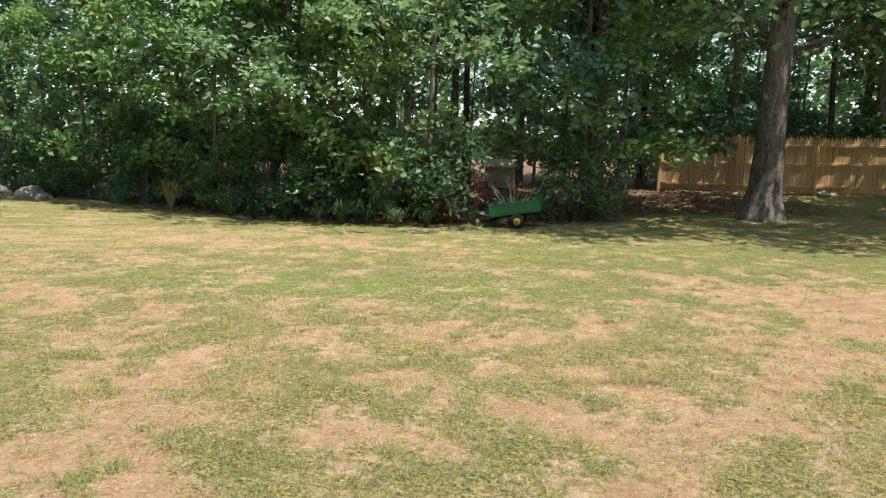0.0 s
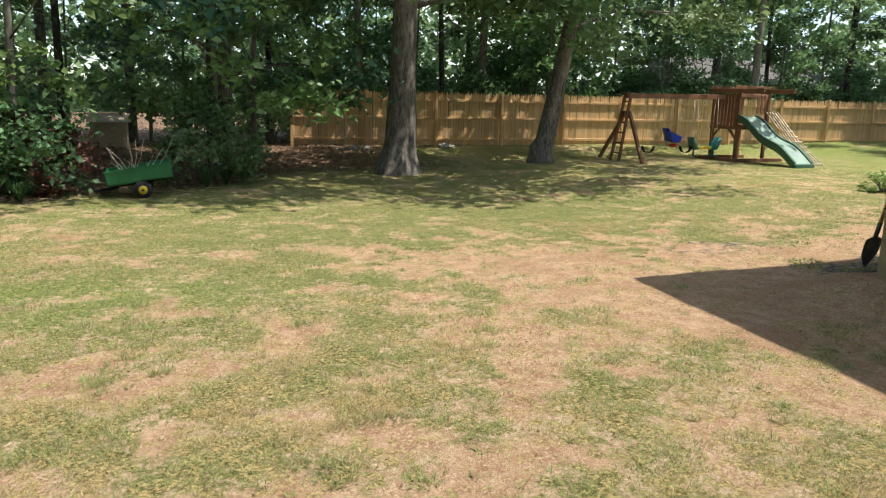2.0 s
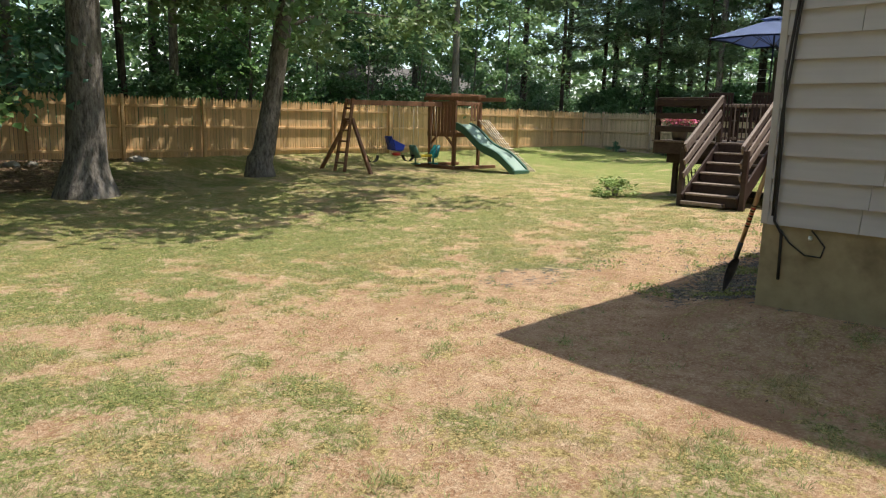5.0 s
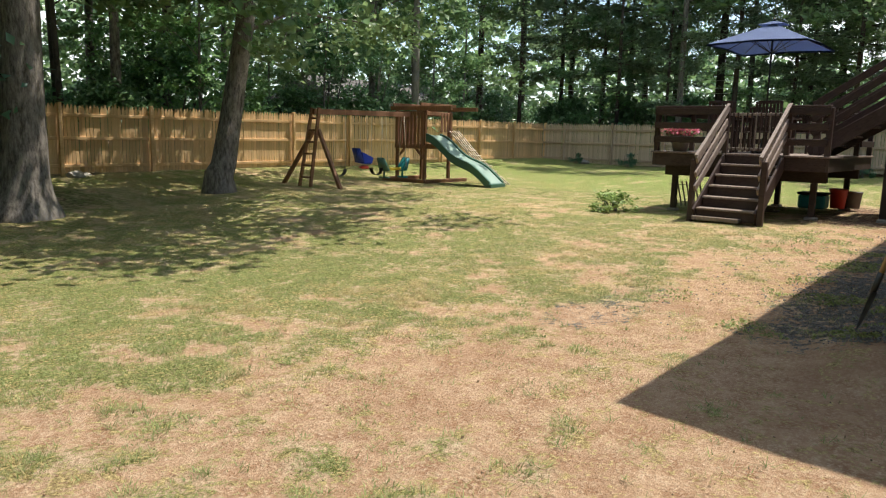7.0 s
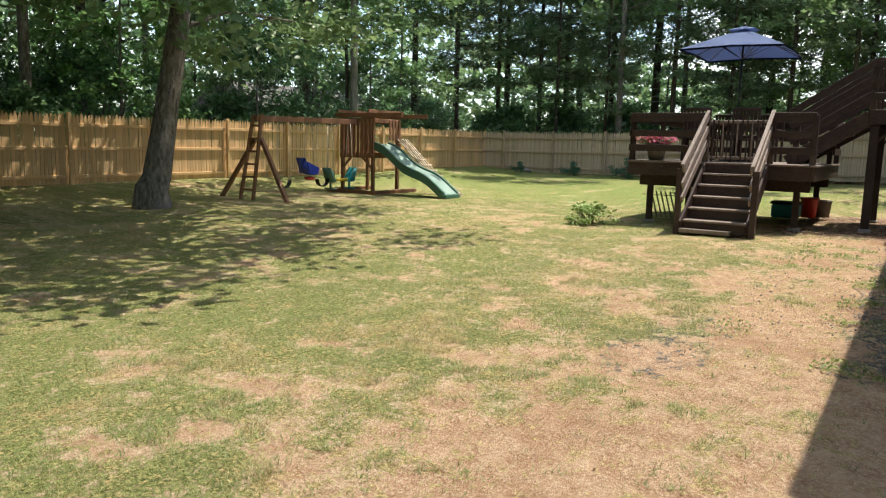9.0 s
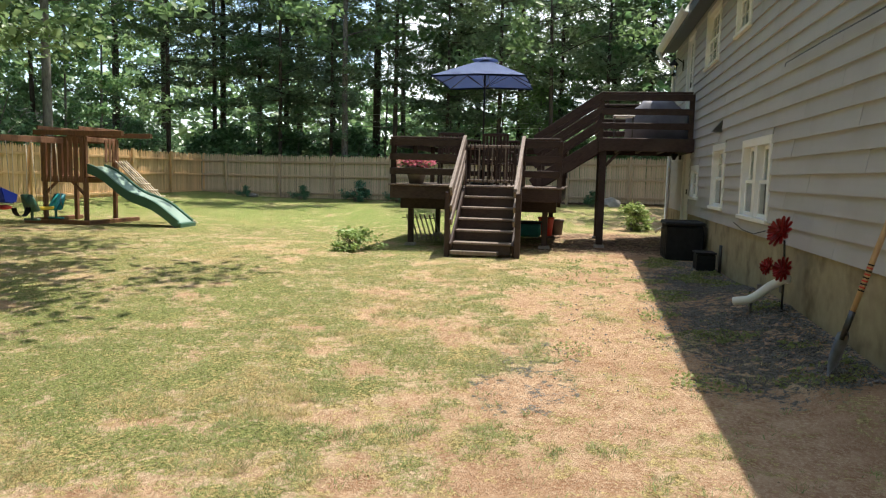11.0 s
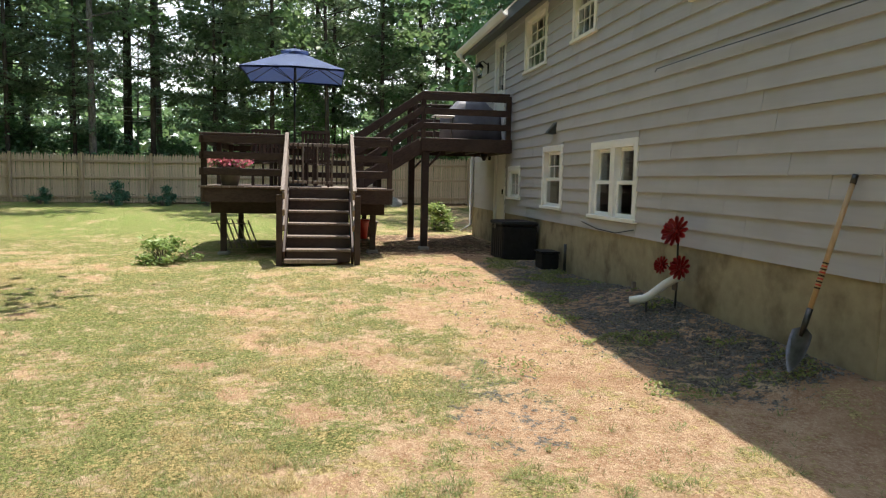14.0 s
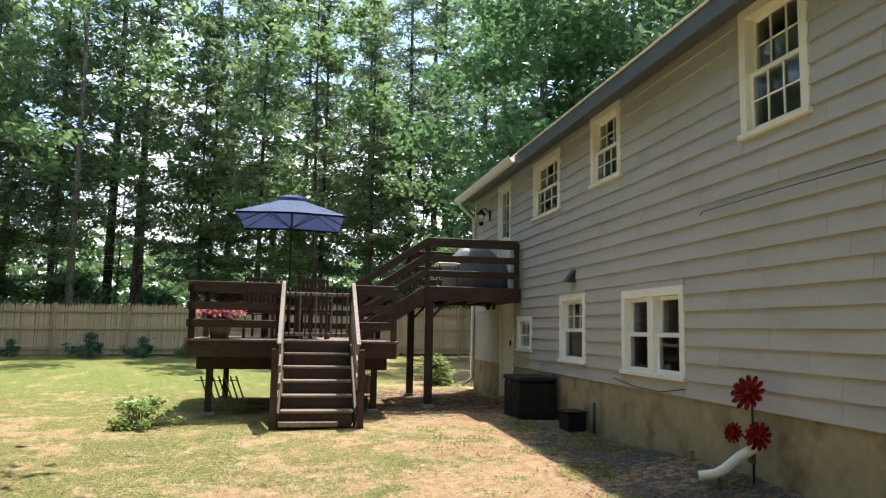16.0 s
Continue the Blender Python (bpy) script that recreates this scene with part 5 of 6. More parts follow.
def metal_flower(parent, x, y, z, r, tilt):
    fl = turned("flower", M_REDMETAL, parent, [(0.02, -0.02), (r * 0.3, 0.0), (0.015, 0.03)], (x, y, z), 8)
    for ring, (n, rr, lift) in enumerate(((12, r, 0.15), (10, r * 0.75, 0.4), (7, r * 0.5, 0.9))):
        for k in range(n):
            a = 2 * math.pi * k / n + ring * 0.4
            u = tilt.orthogonal().normalized() * math.cos(a) + tilt.cross(tilt.orthogonal().normalized()) * math.sin(a)
            u.normalize()
            w = tilt.cross(u).normalized()
            c = Vector((x, y, z))
            bm = bmesh.new()
            rows = []
            for f, wide in ((0.1, 0.06), (0.5, 0.15), (0.85, 0.17), (1.0, 0.07)):
                p = c + u * rr * f + tilt * (lift * rr * f * f + 0.015 * ring)
                rows.append([bm.verts.new(p + w * wide * rr), bm.verts.new(p - tilt * 0.012), bm.verts.new(p - w * wide * rr)])
            for a1, b1 in zip(rows, rows[1:]):
                bm.faces.new((a1[0], a1[1], b1[1], b1[0]))
                bm.faces.new((a1[1], a1[2], b1[2], b1[1]))
            bmesh.ops.solidify(bm, geom=bm.faces[:], thickness=0.003)
            part("petal", bm, M_REDMETAL, fl)


orn = thing("garden_ornament", 7.92, 6.05, 0.12, "red metal flowers on a dark garden stake by the wall", "ornament")
rod("stake", M_STEEL, orn, [(7.92, 6.05, 0.05), (7.91, 6.05, 0.55), (7.87, 6.08, 0.86)], 0.011, 6)
rod("branch", M_STEEL, orn, [(7.915, 6.05, 0.5), (7.98, 6.12, 0.6), (8.06, 6.2, 0.6)], 0.007, 5)
metal_flower(orn, 7.85, 6.12, 0.94, 0.155, Vector((-0.35, 0.85, 0.4)).normalized())
metal_flower(orn, 7.76, 6.1, 0.60, 0.12, Vector((-0.4, 0.85, 0.25)).normalized())
metal_flower(orn, 7.98, 6.18, 0.60, 0.09, Vector((-0.3, 0.9, 0.25)).normalized())
board("metal_leaf", M_STEEL, orn, 7.86, 7.96, 6.06, 6.075, 0.36, 0.50, edge=0.006)
spout = thing("drain_pipe", 8.0, 6.2, 0.14, "white downspout elbow lying out from the wall", "drain pipe")
rod("pipe", M_WHITE, spout, [(7.83, 6.02, 0.50), (7.86, 6.06, 0.50), (7.93, 6.16, 0.42), (8.0, 6.27, 0.30), (8.03, 6.33, 0.26), (8.10, 6.44, 0.23)], [0.04, 0.042, 0.042, 0.042, 0.042, 0.044], 10)
rod("bracket", M_STEEL, spout, [(8.02, 6.3, 0.02), (8.02, 6.3, 0.26)], 0.012, 6)
stob = thing("wooden_stake", 8.95, 6.02, 0.1, "short grey wooden stake by the foundation", "stake")
board("stake", M_TREAD, stob, 8.92, 8.97, 6.0, 6.04, 0.05, 0.30)


def shovel(tip, top):
    tip, top = Vector(tip), Vector(top)
    d = (top - tip).normalized()
    ob = thing("shovel", tip.x, tip.y, tip.z, "long-handled shovel with a worn blade leaning on the wall", "shovel")
    side = Vector((1, 0, 0))
    nor = d.cross(side).normalized()
    bm = bmesh.new()
    rows = []
    for f, w, bow in ((0.0, 0.012, 0.0), (0.06, 0.06, 0.008), (0.13, 0.1, 0.014), (0.24, 0.112, 0.018), (0.29, 0.105, 0.02), (0.32, 0.03, 0.02)):
        c = tip + d * f
        rows.append([bm.verts.new(c + side * w * q + nor * (bow * (q * q - 1) * 1.4)) for q in (-1, -0.5, 0, 0.5, 1)])
    for a, b in zip(rows, rows[1:]):
        for k in range(4):
            bm.faces.new((a[k], a[k + 1], b[k + 1], b[k]))
    bmesh.ops.solidify(bm, geom=bm.faces[:], thickness=0.003)
    part("blade", bm, M_BLADE, ob, "worn steel blade", smooth=True)
    rod("socket", M_STEEL, ob, [tip + d * 0.26, tip + d * 0.34, tip + d * 0.46], [0.014, 0.021, 0.021])
    rod("handle", M_ASH, ob, [tip + d * 0.42, tip + d * 0.9, top], [0.018, 0.019, 0.017], 10, "bare ash handle")
    for k in range(9):
        c = tip + d * (0.60 + 0.022 * k)
        rod("band", M_RED if k % 2 else M_BLACK, ob, [c, c + d * 0.01], 0.0196, 10)
    rod("grip_end", M_STEEL, ob, [top - d * 0.05, top + d * 0.015], 0.021, 8)


shovel((5.80, 6.30, 0.12), (5.74, 5.95, 1.46))

lantern = thing("wall_lantern", 17.0, 5.95, 3.7, "black carriage lantern on the wall by the door", "wall lamp")
board("back_plate", M_BLACK, lantern, 16.95, 17.05, 5.92, 5.94, 3.72, 3.95)
rod("arm", M_BLACK, lantern, [(17.0, 5.94, 3.9), (17.0, 6.05, 3.98), (17.0, 6.12, 3.94)], 0.012, 6)
turned("cap", M_BLACK, lantern, [(0.10, 0), (0.085, 0.03), (0.03, 0.09), (0.012, 0.12)], (17.0, 6.12, 3.84), 8)
turned("globe", M_GLASS, lantern, [(0.05, 0), (0.075, 0.19)], (17.0, 6.12, 3.64), 6)
turned("foot", M_BLACK, lantern, [(0.02, 0), (0.055, 0.02), (0.055, 0.035)], (17.0, 6.12, 3.605), 8)
hood = thing("vent_hood", 12.27, 5.93, 2.15, "small grey dryer vent hood on the siding", "vent")
bm = bmesh.new()
v = [bm.verts.new(p) for p in ((12.18, 5.92, 2.13), (12.36, 5.92, 2.13), (12.36, 5.92, 2.31), (12.18, 5.92, 2.31), (12.19, 6.06, 2.14), (12.35, 6.06, 2.14))]
for a in ((0, 4, 5, 1), (4, 3, 2, 5), (0, 3, 4), (1, 5, 2), (0, 1, 2, 3)):
    bm.faces.new([v[i] for i in a])
bmesh.ops.recalc_face_normals(bm, faces=bm.faces)
part("hood", bm, M_STEEL, hood)
flood = thing("flood_light", 16.6, 6.1, 1.9, "black twin flood lamp under the upper deck", "wall lamp")
board("mount", M_BLACK, flood, 16.53, 16.67, 5.92, 5.96, 1.84, 1.96)
turned("head", M_BLACK, flood, [(0.03, 0), (0.075, 0.1), (0.08, 0.13)], (16.6, 6.06, 1.83), 10)
eyecam = thing("soffit_lamp", 7.1, 5.98, 4.2, "small white fixture under the eave", "lamp")
board("mount", M_WHITE, eyecam, 7.05, 7.12, 5.92, 5.95, 4.15, 4.28)
turned("head", M_WHITE, eyecam, [(0.03, 0), (0.04, 0.05), (0.02, 0.09)], (7.08, 5.99, 4.13), 8)


def cable(name, label, pts, r=0.006, mat=None):
    ob = thing(name, *pts[0], label, "cable")
    rod("run", mat or M_RUBBER, ob, pts, r, 6)


cable("cable", "black cable running down the gable end", [(5.432, 5.80, 4.2), (5.43, 5.80, 2.43), (5.43, 5.84, 1.9), (5.43, 5.82, 1.4), (5.43, 5.81, 0.81), (5.455, 5.76, 0.72), (5.455, 5.75, 0.37)], 0.011)
cable("cable", "second black cable on the gable end", [(5.432, 5.78, 4.2), (5.43, 5.78, 2.43), (5.43, 5.81, 1.9), (5.43, 5.84, 1.6), (5.43, 5.83, 0.85)], 0.009)
cable("cable", "loose loop of cable on the foundation", [(5.432, 5.80, 0.80), (5.455, 5.7, 0.66), (5.455, 5.58, 0.58), (5.455, 5.47, 0.58), (5.455, 5.45, 0.66), (5.455, 5.52, 0.74), (5.455, 5.55, 0.77)], 0.006)
cable("cable", "black cable sagging under the basement window", [(10.9, 5.935, 0.86), (10.3, 5.945, 0.80), (9.7, 5.945, 0.79), (9.2, 5.935, 0.86)], 0.005)
# no cable: dark rod drawn in for the line under a lifted clapboard edge
cable("cable", "dark cable clipped along the siding", [(8.82, 5.945, 2.585), (8.78, 5.95, 2.612), (7.6, 5.95, 2.618), (6.5, 5.95, 2.610), (5.5, 5.95, 2.612)], 0.006, M_FASCIA)
outlet = thing("outlet_box", 5.48, 5.55, 0.76, "small white outlet box on the foundation", "outlet")
turned("box", M_WHITE, outlet, [(0.013, 0), (0.016, 0.012), (0.012, 0.028)], (5.44, 5.55, 0.70), 8)
for k, (dz, sag) in enumerate(((3.75, 0.15), (4.0, 0.2), (4.35, 0.2))):
    cable("utility_line", "thin overhead utility line beyond the fence", [(34, 32 - 8 * j, dz - 0.1 + 0.02 * j + sag * ((j - 2.5) ** 2 / 6 - 0.6)) for j in range(6)], 0.007, M_WHITE)

# ---- the play set ----
play = thing("swing_set", 14.5, 20.1, 0.0, "red-stained wooden swing set with a ladder and beam", "swing set")
AP = Vector((12.5, 20.12, 1.98))
for y in (21.42, 18.96):
    beam("leg", M_PLAY, play, (12.38, y, -0.12), (AP.x, AP.y + (0.1 if y > 20 else -0.1), AP.z - 0.55 if y > 20 else AP.z - 0.5), 0.09, 0.09, up=(1, 0, 0))
for y0, y1 in ((20.5, 20.26), (20.05, 19.98)):
    beam("ladder_rail", M_PLAY, play, (12.25, y0, -0.1), (12.5, y1, AP.z + 0.05), 0.05, 0.09, up=(1, 0, 0))
for k in range(6):
    f = 0.1 + 0.16 * k
    beam("rung", M_PLAY, play, (12.25 + 0.25 * f, 20.5 - 0.24 * f, 0.05 + 1.9 * f), (12.25 + 0.25 * f, 20.05 - 0.07 * f, 0.05 + 1.9 * f), 0.035, 0.05)
beam("swing_beam", M_PLAY, play, (12.42, 20.12, 1.93), (16.3, 20.2, 1.99), 0.09, 0.14, "weathered red beam")


def chains(parent, x, dy, z0, top=1.88, dx=0.0):
    for s in (-1, 1):
        rod("chain", M_ROPE, parent, [(x + s * dx, 20.15 + s * dy * (dx == 0), top), (x + s * dx, 20.15 + s * dy, z0)], 0.008, 5)


def belt_swing(x, label):
    ob = thing("belt_swing", x, 20.15, 0.35, label, "swing")
    bm = bmesh.new()
    rows = []
    for k in range(9):
        a = math.pi * (k / 8 - 0.5)
        p = Vector((x + 0.21 * math.sin(a), 20.15, 0.44 - 0.2 * math.cos(a)))
        rows.append((bm.verts.new(p + Vector((0, -0.07, 0))), bm.verts.new(p + Vector((0, 0.07, 0)))))
    for a, b in zip(rows, rows[1:]):
        bm.faces.new((a[0], a[1], b[1], b[0]))
    bmesh.ops.solidify(bm, geom=bm.faces[:], thickness=0.012)
    part("seat", bm, M_RUBBER, ob, "black rubber belt seat", smooth=True)
    for s in (-1, 1):
        rod("chain", M_ROPE, ob, [(x + s * 0.21, 20.15, 0.44), (x + s * 0.2, 20.15, 1.9)], 0.007, 5)


belt_swing(13.35, "black belt swing hanging from the beam")
belt_swing(14.75, "black belt swing hanging beside a toddler swing")
baby = thing("toddler_swing", 14.25, 20.15, 0.4, "blue plastic toddler swing seat with a red base", "swing")
bx, by = 14.25, 20.15
bm = bmesh.new()
for (x0, z0), (x1, z1), w in (((-0.16, 0.62), (0.12, 0.56), 0.17), ((-0.16, 0.62), (-0.30, 1.0), 0.17), ((0.12, 0.56), (0.2, 0.74), 0.16)):
    d = Vector((x1 - x0, 0, z1 - z0))
    n = Vector((-d.z, 0, d.x)).normalized() * 0.035
    q = [Vector((bx + x0, by, z0)), Vector((bx + x1, by, z1))]
    vs = [bm.verts.new(p + Vector((0, s * w, 0)) + n * t) for p in q for s in (-1, 1) for t in (-0.5, 0.5)]
    bmesh.ops.convex_hull(bm, input=vs)
bmesh.ops.bevel(bm, geom=bm.edges[:], offset=0.015, segments=2, affect="EDGES")
part("seat", bm, M_BLUE, baby, smooth=True)
for s in (-1, 1):
    bm = bmesh.new()
    vs = [bm.verts.new((bx + a, by + s * 0.17 + t, z)) for a, z in ((-0.24, 0.9), (0.2, 0.74), (0.15, 0.58), (-0.16, 0.6)) for t in (-0.015, 0.015)]
    bmesh.ops.convex_hull(bm, input=vs)
    part("side", bm, M_BLUE, baby)
    rod("rope", M_ROPE, baby, [(bx + 0.0, by + s * 0.18, 0.8), (bx, by + s * 0.1, 1.9)], 0.008, 5)
turned("base", M_RED, baby, [(0.05, 0), (0.13, 0.02), (0.15, 0.06), (0.08, 0.1)], (bx + 0.02, by, 0.42), 12)
glider = thing("glider_swing", 15.45, 20.15, 0.2, "teal and yellow two-seat glider swing", "swing")
for s, m in ((-1, M_SLIDE), (1, M_TEAL)):
    x = 15.45 + s * 0.38
    bm = bmesh.new()
    vs = [bm.verts.new((x + s * a, 20.15 + t, z)) for a, z in ((-0.12, 0.34), (0.08, 0.34), (0.2, 0.72), (0.12, 0.74), (-0.1, 0.42)) for t in (-0.14, 0.14)]
    bmesh.ops.convex_hull(bm, input=vs)
    bmesh.ops.bevel(bm, geom=bm.edges[:], offset=0.02, segments=2, affect="EDGES")
    part("seat", bm, m, glider, smooth=True)
    rod("foot_rest", m, glider, [(x, 19.95, 0.16), (x, 20.35, 0.16)], 0.025)
    rod("stem", m, glider, [(x, 20.15, 0.16), (x, 20.15, 0.36)], 0.03)
    for t in (-1, 1):
        rod("rope", M_ROPE, glider, [(x, 20.15 + t * 0.15, 0.45), (x, 20.17 + t * 0.05, 1.92)], 0.007, 5)
board("crossbar", M_YELLOW, glider, 15.12, 15.78, 20.11, 20.19, 0.36, 0.44, edge=0.02)

tower = thing("play_tower", 16.8, 20.2, 0.0, "red-stained wooden play tower with slatted walls", "play tower")
TX0, TX1, TY0, TY1 = 16.2, 17.4, 19.6, 20.8
for x in (TX0, TX1 - 0.09):
    for y in (TY0, TY1 - 0.09):
        board("post", M_PLAY, tower, x, x + 0.09, y, y + 0.09, -0.1, 2.12)
for k in range(9):
    x = TX0 + 0.02 + 0.13 * k
    board("floor_board", M_PLAY, tower, x, x + 0.12, TY0 + 0.0, TY1, 1.12, 1.15)
for y in (TY0 - 0.035, TY1):
    for z in (1.0, 1.98):
        board("band", M_PLAY, tower, TX0, TX1, y, y + 0.035, z, z + 0.11)
for x in (TX0 - 0.035, TX1):
    for z in (1.0, 1.98):
        board("band", M_PLAY, tower, x, x + 0.035, TY0, TY1, z, z + 0.11)
for k in range(8):
    y = TY0 + 0.03 + 0.145 * k
    board("wall_slat", M_PLAY, tower, TX0 - 0.055, TX0 - 0.036, y, y + 0.1, 1.02, 2.06)
for k in range(4):
    x = TX1 - 0.55 + 0.145 * k
    board("wall_slat", M_PLAY, tower, x, x + 0.1, TY0 - 0.055, TY0 - 0.036, 1.5 if k < 3 else 1.02, 2.06)
for k in range(8):
    x = TX0 + 0.03 + 0.145 * k
    board("wall_slat", M_PLAY, tower, x, x + 0.1, TY1 + 0.036, TY1 + 0.055, 1.02, 2.06)
for x in (TX0 - 0.03, TX1 - 0.06):
    board("roof_beam", M_PLAY, tower, x, x + 0.09, 18.62, 21.0, 2.125, 2.24)
for y in (TY0, TY1 - 0.09):
    board("roof_beam", M_PLAY, tower, TX0 - 0.2, TX1 + 0.2, y, y + 0.04, 2.245, 2.33)
for y0, y1 in ((TY0 + 0.05, TY0 + 0.4), (TY1 - 0.05, TY1 - 0.4)):
    beam("brace", M_PLAY, tower, (TX0 + 0.02, y0, 0.7), (TX0 + 0.02, y1, 1.02), 0.04, 0.09, up=(1, 0, 0))
for x0, x1, y0, y1 in ((TX0 - 0.3, TX1 + 0.4, TY0 - 0.35, TY0 - 0.25), (TX0 - 0.3, TX1 + 0.4, TY1 + 0.1, TY1 + 0.2), (TX0 - 0.4, TX0 - 0.3, TY0 - 0.35, TY1 + 0.2)):
    board("ground_timber", M_PLAY, tower, x0, x1, y0, y1, -0.1, 0.12, edge=0.015)
beam("net_post", M_PLAY, tower, (TX1 - 0.05, 17.9, -0.05), (TX1 - 0.05, 19.6, 1.2), 0.07, 0.07)

slide = thing("slide", 16.5, 18.4, 0.0, "green plastic wave slide with a pale bed", "slide")


def slide_line(f):
    y = 19.55 - 2.35 * f
    z = 1.22 * (1 - f) ** 0.95 + 0.07 * math.sin(f * math.pi * 3.2 + 0.3) * (1 - 0.4 * f) + 0.08
    return y, z


def slide_strip(x0, x1, z0, z1, mat, name):
    bm = bmesh.new()
    rows = []
    for k in range(25):
        y, z = slide_line(k / 24)
        rows.append([bm.verts.new((x, y, z + dz)) for x, dz in ((x0, z0), (x1, z0), (x1, z1), (x0, z1))])
    for a, b in zip(rows, rows[1:]):
        for i in range(4):
            j = (i + 1) % 4
            bm.faces.new((a[i], a[j], b[j], b[i]))
    bm.faces.new(rows[0][::-1]), bm.faces.new(rows[-1])
    bmesh.ops.recalc_face_normals(bm, faces=bm.faces)
    part(name, bm, mat, slide, smooth=False)


slide_strip(16.24, 16.80, 0.05, 0.08, M_SLIDEBED, "bed")
slide_strip(16.17, 16.24, -0.10, 0.13, M_SLIDE, "side_wall")
slide_strip(16.80, 16.87, -0.10, 0.13, M_SLIDE, "side_wall")
board("foot", M_SLIDE, slide, 16.17, 16.87, 17.12, 17.24, -0.08, 0.12, edge=0.02)
net = thing("climbing_net", 17.15, 18.6, 0.0, "pale rope climbing net beside the slide", "net")
for k in range(5):
    x = 17.28 + 0.11 * k
    rod("rope", M_ROPE, net, [(x, 17.55, 0.0), (x, 18.6, 0.68), (x, 19.58, 1.55)], 0.018, 5)
for k in range(10):
    f = 0.06 + 0.1 * k
    rod("cross_rope", M_ROPE, net, [(17.26, 17.55 + 2.03 * f, 1.48 * f), (17.74, 17.55 + 2.03 * f, 1.48 * f)], 0.018, 5)

# ---- the wood's edge ----
cart = thing("garden_cart", -0.95, 15.4, -0.2, "green steel dump cart tipped on its wheels by the shrubs", "cart")
m0 = pose(-0.85, 15.4, 0.02, 0, -9, 0)


def cart_box(name, mat, x0, x1, y0, y1, z0, z1):
    link_mesh(name, rounded_box(x1 - x0, y1 - y0, z1 - z0, 0.008), mat, cart, m0 @ pose((x0 + x1) / 2, (y0 + y1) / 2, (z0 + z1) / 2))


for nm, a in (("front_wall", (-0.54, -0.52, -0.36, 0.36, 0.09, 0.33)), ("tailgate", (0.52, 0.54, -0.36, 0.36, 0.09, 0.33)), ("side_wall", (-0.54, 0.54, -0.38, -0.36, 0.09, 0.33)), ("side_wall", (-0.54, 0.54, 0.36, 0.38, 0.09, 0.33)), ("bed", (-0.54, 0.54, -0.36, 0.36, 0.07, 0.09))):
    cart_box(nm, M_CART, *a)
for y in (-0.395, 0.383):
    cart_box("rim", M_CART, -0.56, 0.56, y, y + 0.012, 0.31, 0.335)
cart_box("chassis", M_BLACK, -0.5, 0.4, -0.12, 0.12, 0.02, 0.07)
cart_box("tongue", M_BLACK, -0.8, -0.4, -0.03, 0.03, -0.02, 0.03)
for y in (-0.43, 0.35):
    w = rod("wheel", M_RUBBER, cart, [(-0.83, 15.4 + y, -0.045), (-0.83, 15.4 + y + 0.09, -0.045)], 0.155, 20, "black tyre")
    rod("rim", M_YELLOW, w, [(-0.83, 15.4 + y - 0.012, -0.045), (-0.83, 15.4 + y + 0.1, -0.045)], 0.075, 16, "cream yellow wheel hub")
    rod("hub", M_BLACK, w, [(-0.83, 15.4 + y - 0.02, -0.045), (-0.83, 15.4 + y + 0.11, -0.045)], 0.022, 10)
branches = thing("brush_pile", -0.9, 15.4, 0.1, "dry twigs heaped in the green cart", "twigs")
rs = random.Random(4)
for k in range(16):
    a = Vector((-0.85 + rs.uniform(-0.4, 0.4), 15.4 + rs.uniform(-0.25, 0.25), 0.14))
    b = a + Vector((rs.uniform(-0.45, 0.45), rs.uniform(-0.3, 0.3), rs.uniform(0.25, 0.75)))
    rod("twig", M_ROPE, branches, [a, a.lerp(b, 0.5) + Vector((0.04, 0, 0)), b], [0.009, 0.006, 0.003], 4)

shed = thing("shed", -2.2, 25.8, -0.1, "small tan wooden shed among the trees", "shed", kind="")
solid("wall", M_SHED, shed, [(-2.6, -1.6, 25.6, 26.6, -0.2, 0.78)])
bm = bmesh.new()
v = [bm.verts.new(p) for p in ((-2.7, 25.5, 0.78), (-1.5, 25.5, 0.78), (-1.5, 26.7, 0.78), (-2.7, 26.7, 0.78), (-2.7, 26.1, 1.05), (-1.5, 26.1, 1.05))]
for a in ((0, 1, 5, 4), (3, 4, 5, 2), (0, 4, 3), (1, 2, 5), (0, 3, 2, 1)):
    bm.faces.new([v[i] for i in a])
part("roof", bm, M_SHED, shed)


def stone(x, y, s, seed):
    r = random.Random(seed)
    ob = thing("stone", x, y, ground_z(x, y), "weathered grey field stone on the ground", "stone", "stones")
    bm = bmesh.new()
    bmesh.ops.create_icosphere(bm, subdivisions=2, radius=s)
    for v in bm.verts:
        v.co *= 1 + 0.35 * (noise.noise(v.co * (1.3 / s) + Vector((seed * 3.1, 0, 0))))
        v.co.z *= 0.6
    bm.transform(Matrix.Translation((x, y, ground_z(x, y) + s * 0.2)))
    part("rock", bm, M_STONE, ob)


for k, (x, y, s) in enumerate(((-16.3, 18.6, 0.55), (-15.2, 18.9, 0.42), (-17.4, 19.2, 0.6), (-14.4, 18.4, 0.25), (5.2, 24.7, 0.2), (5.7, 24.85, 0.15), (4.8, 24.6, 0.13), (8.4, 24.8, 0.22), (8.7, 24.9, 0.13), (6.9, 24.9, 0.12), (29.2, 21.5, 0.22), (29.4, 6.8, 0.4), (28.8, 12.5, 0.15))):
    stone(x, y, s, k)


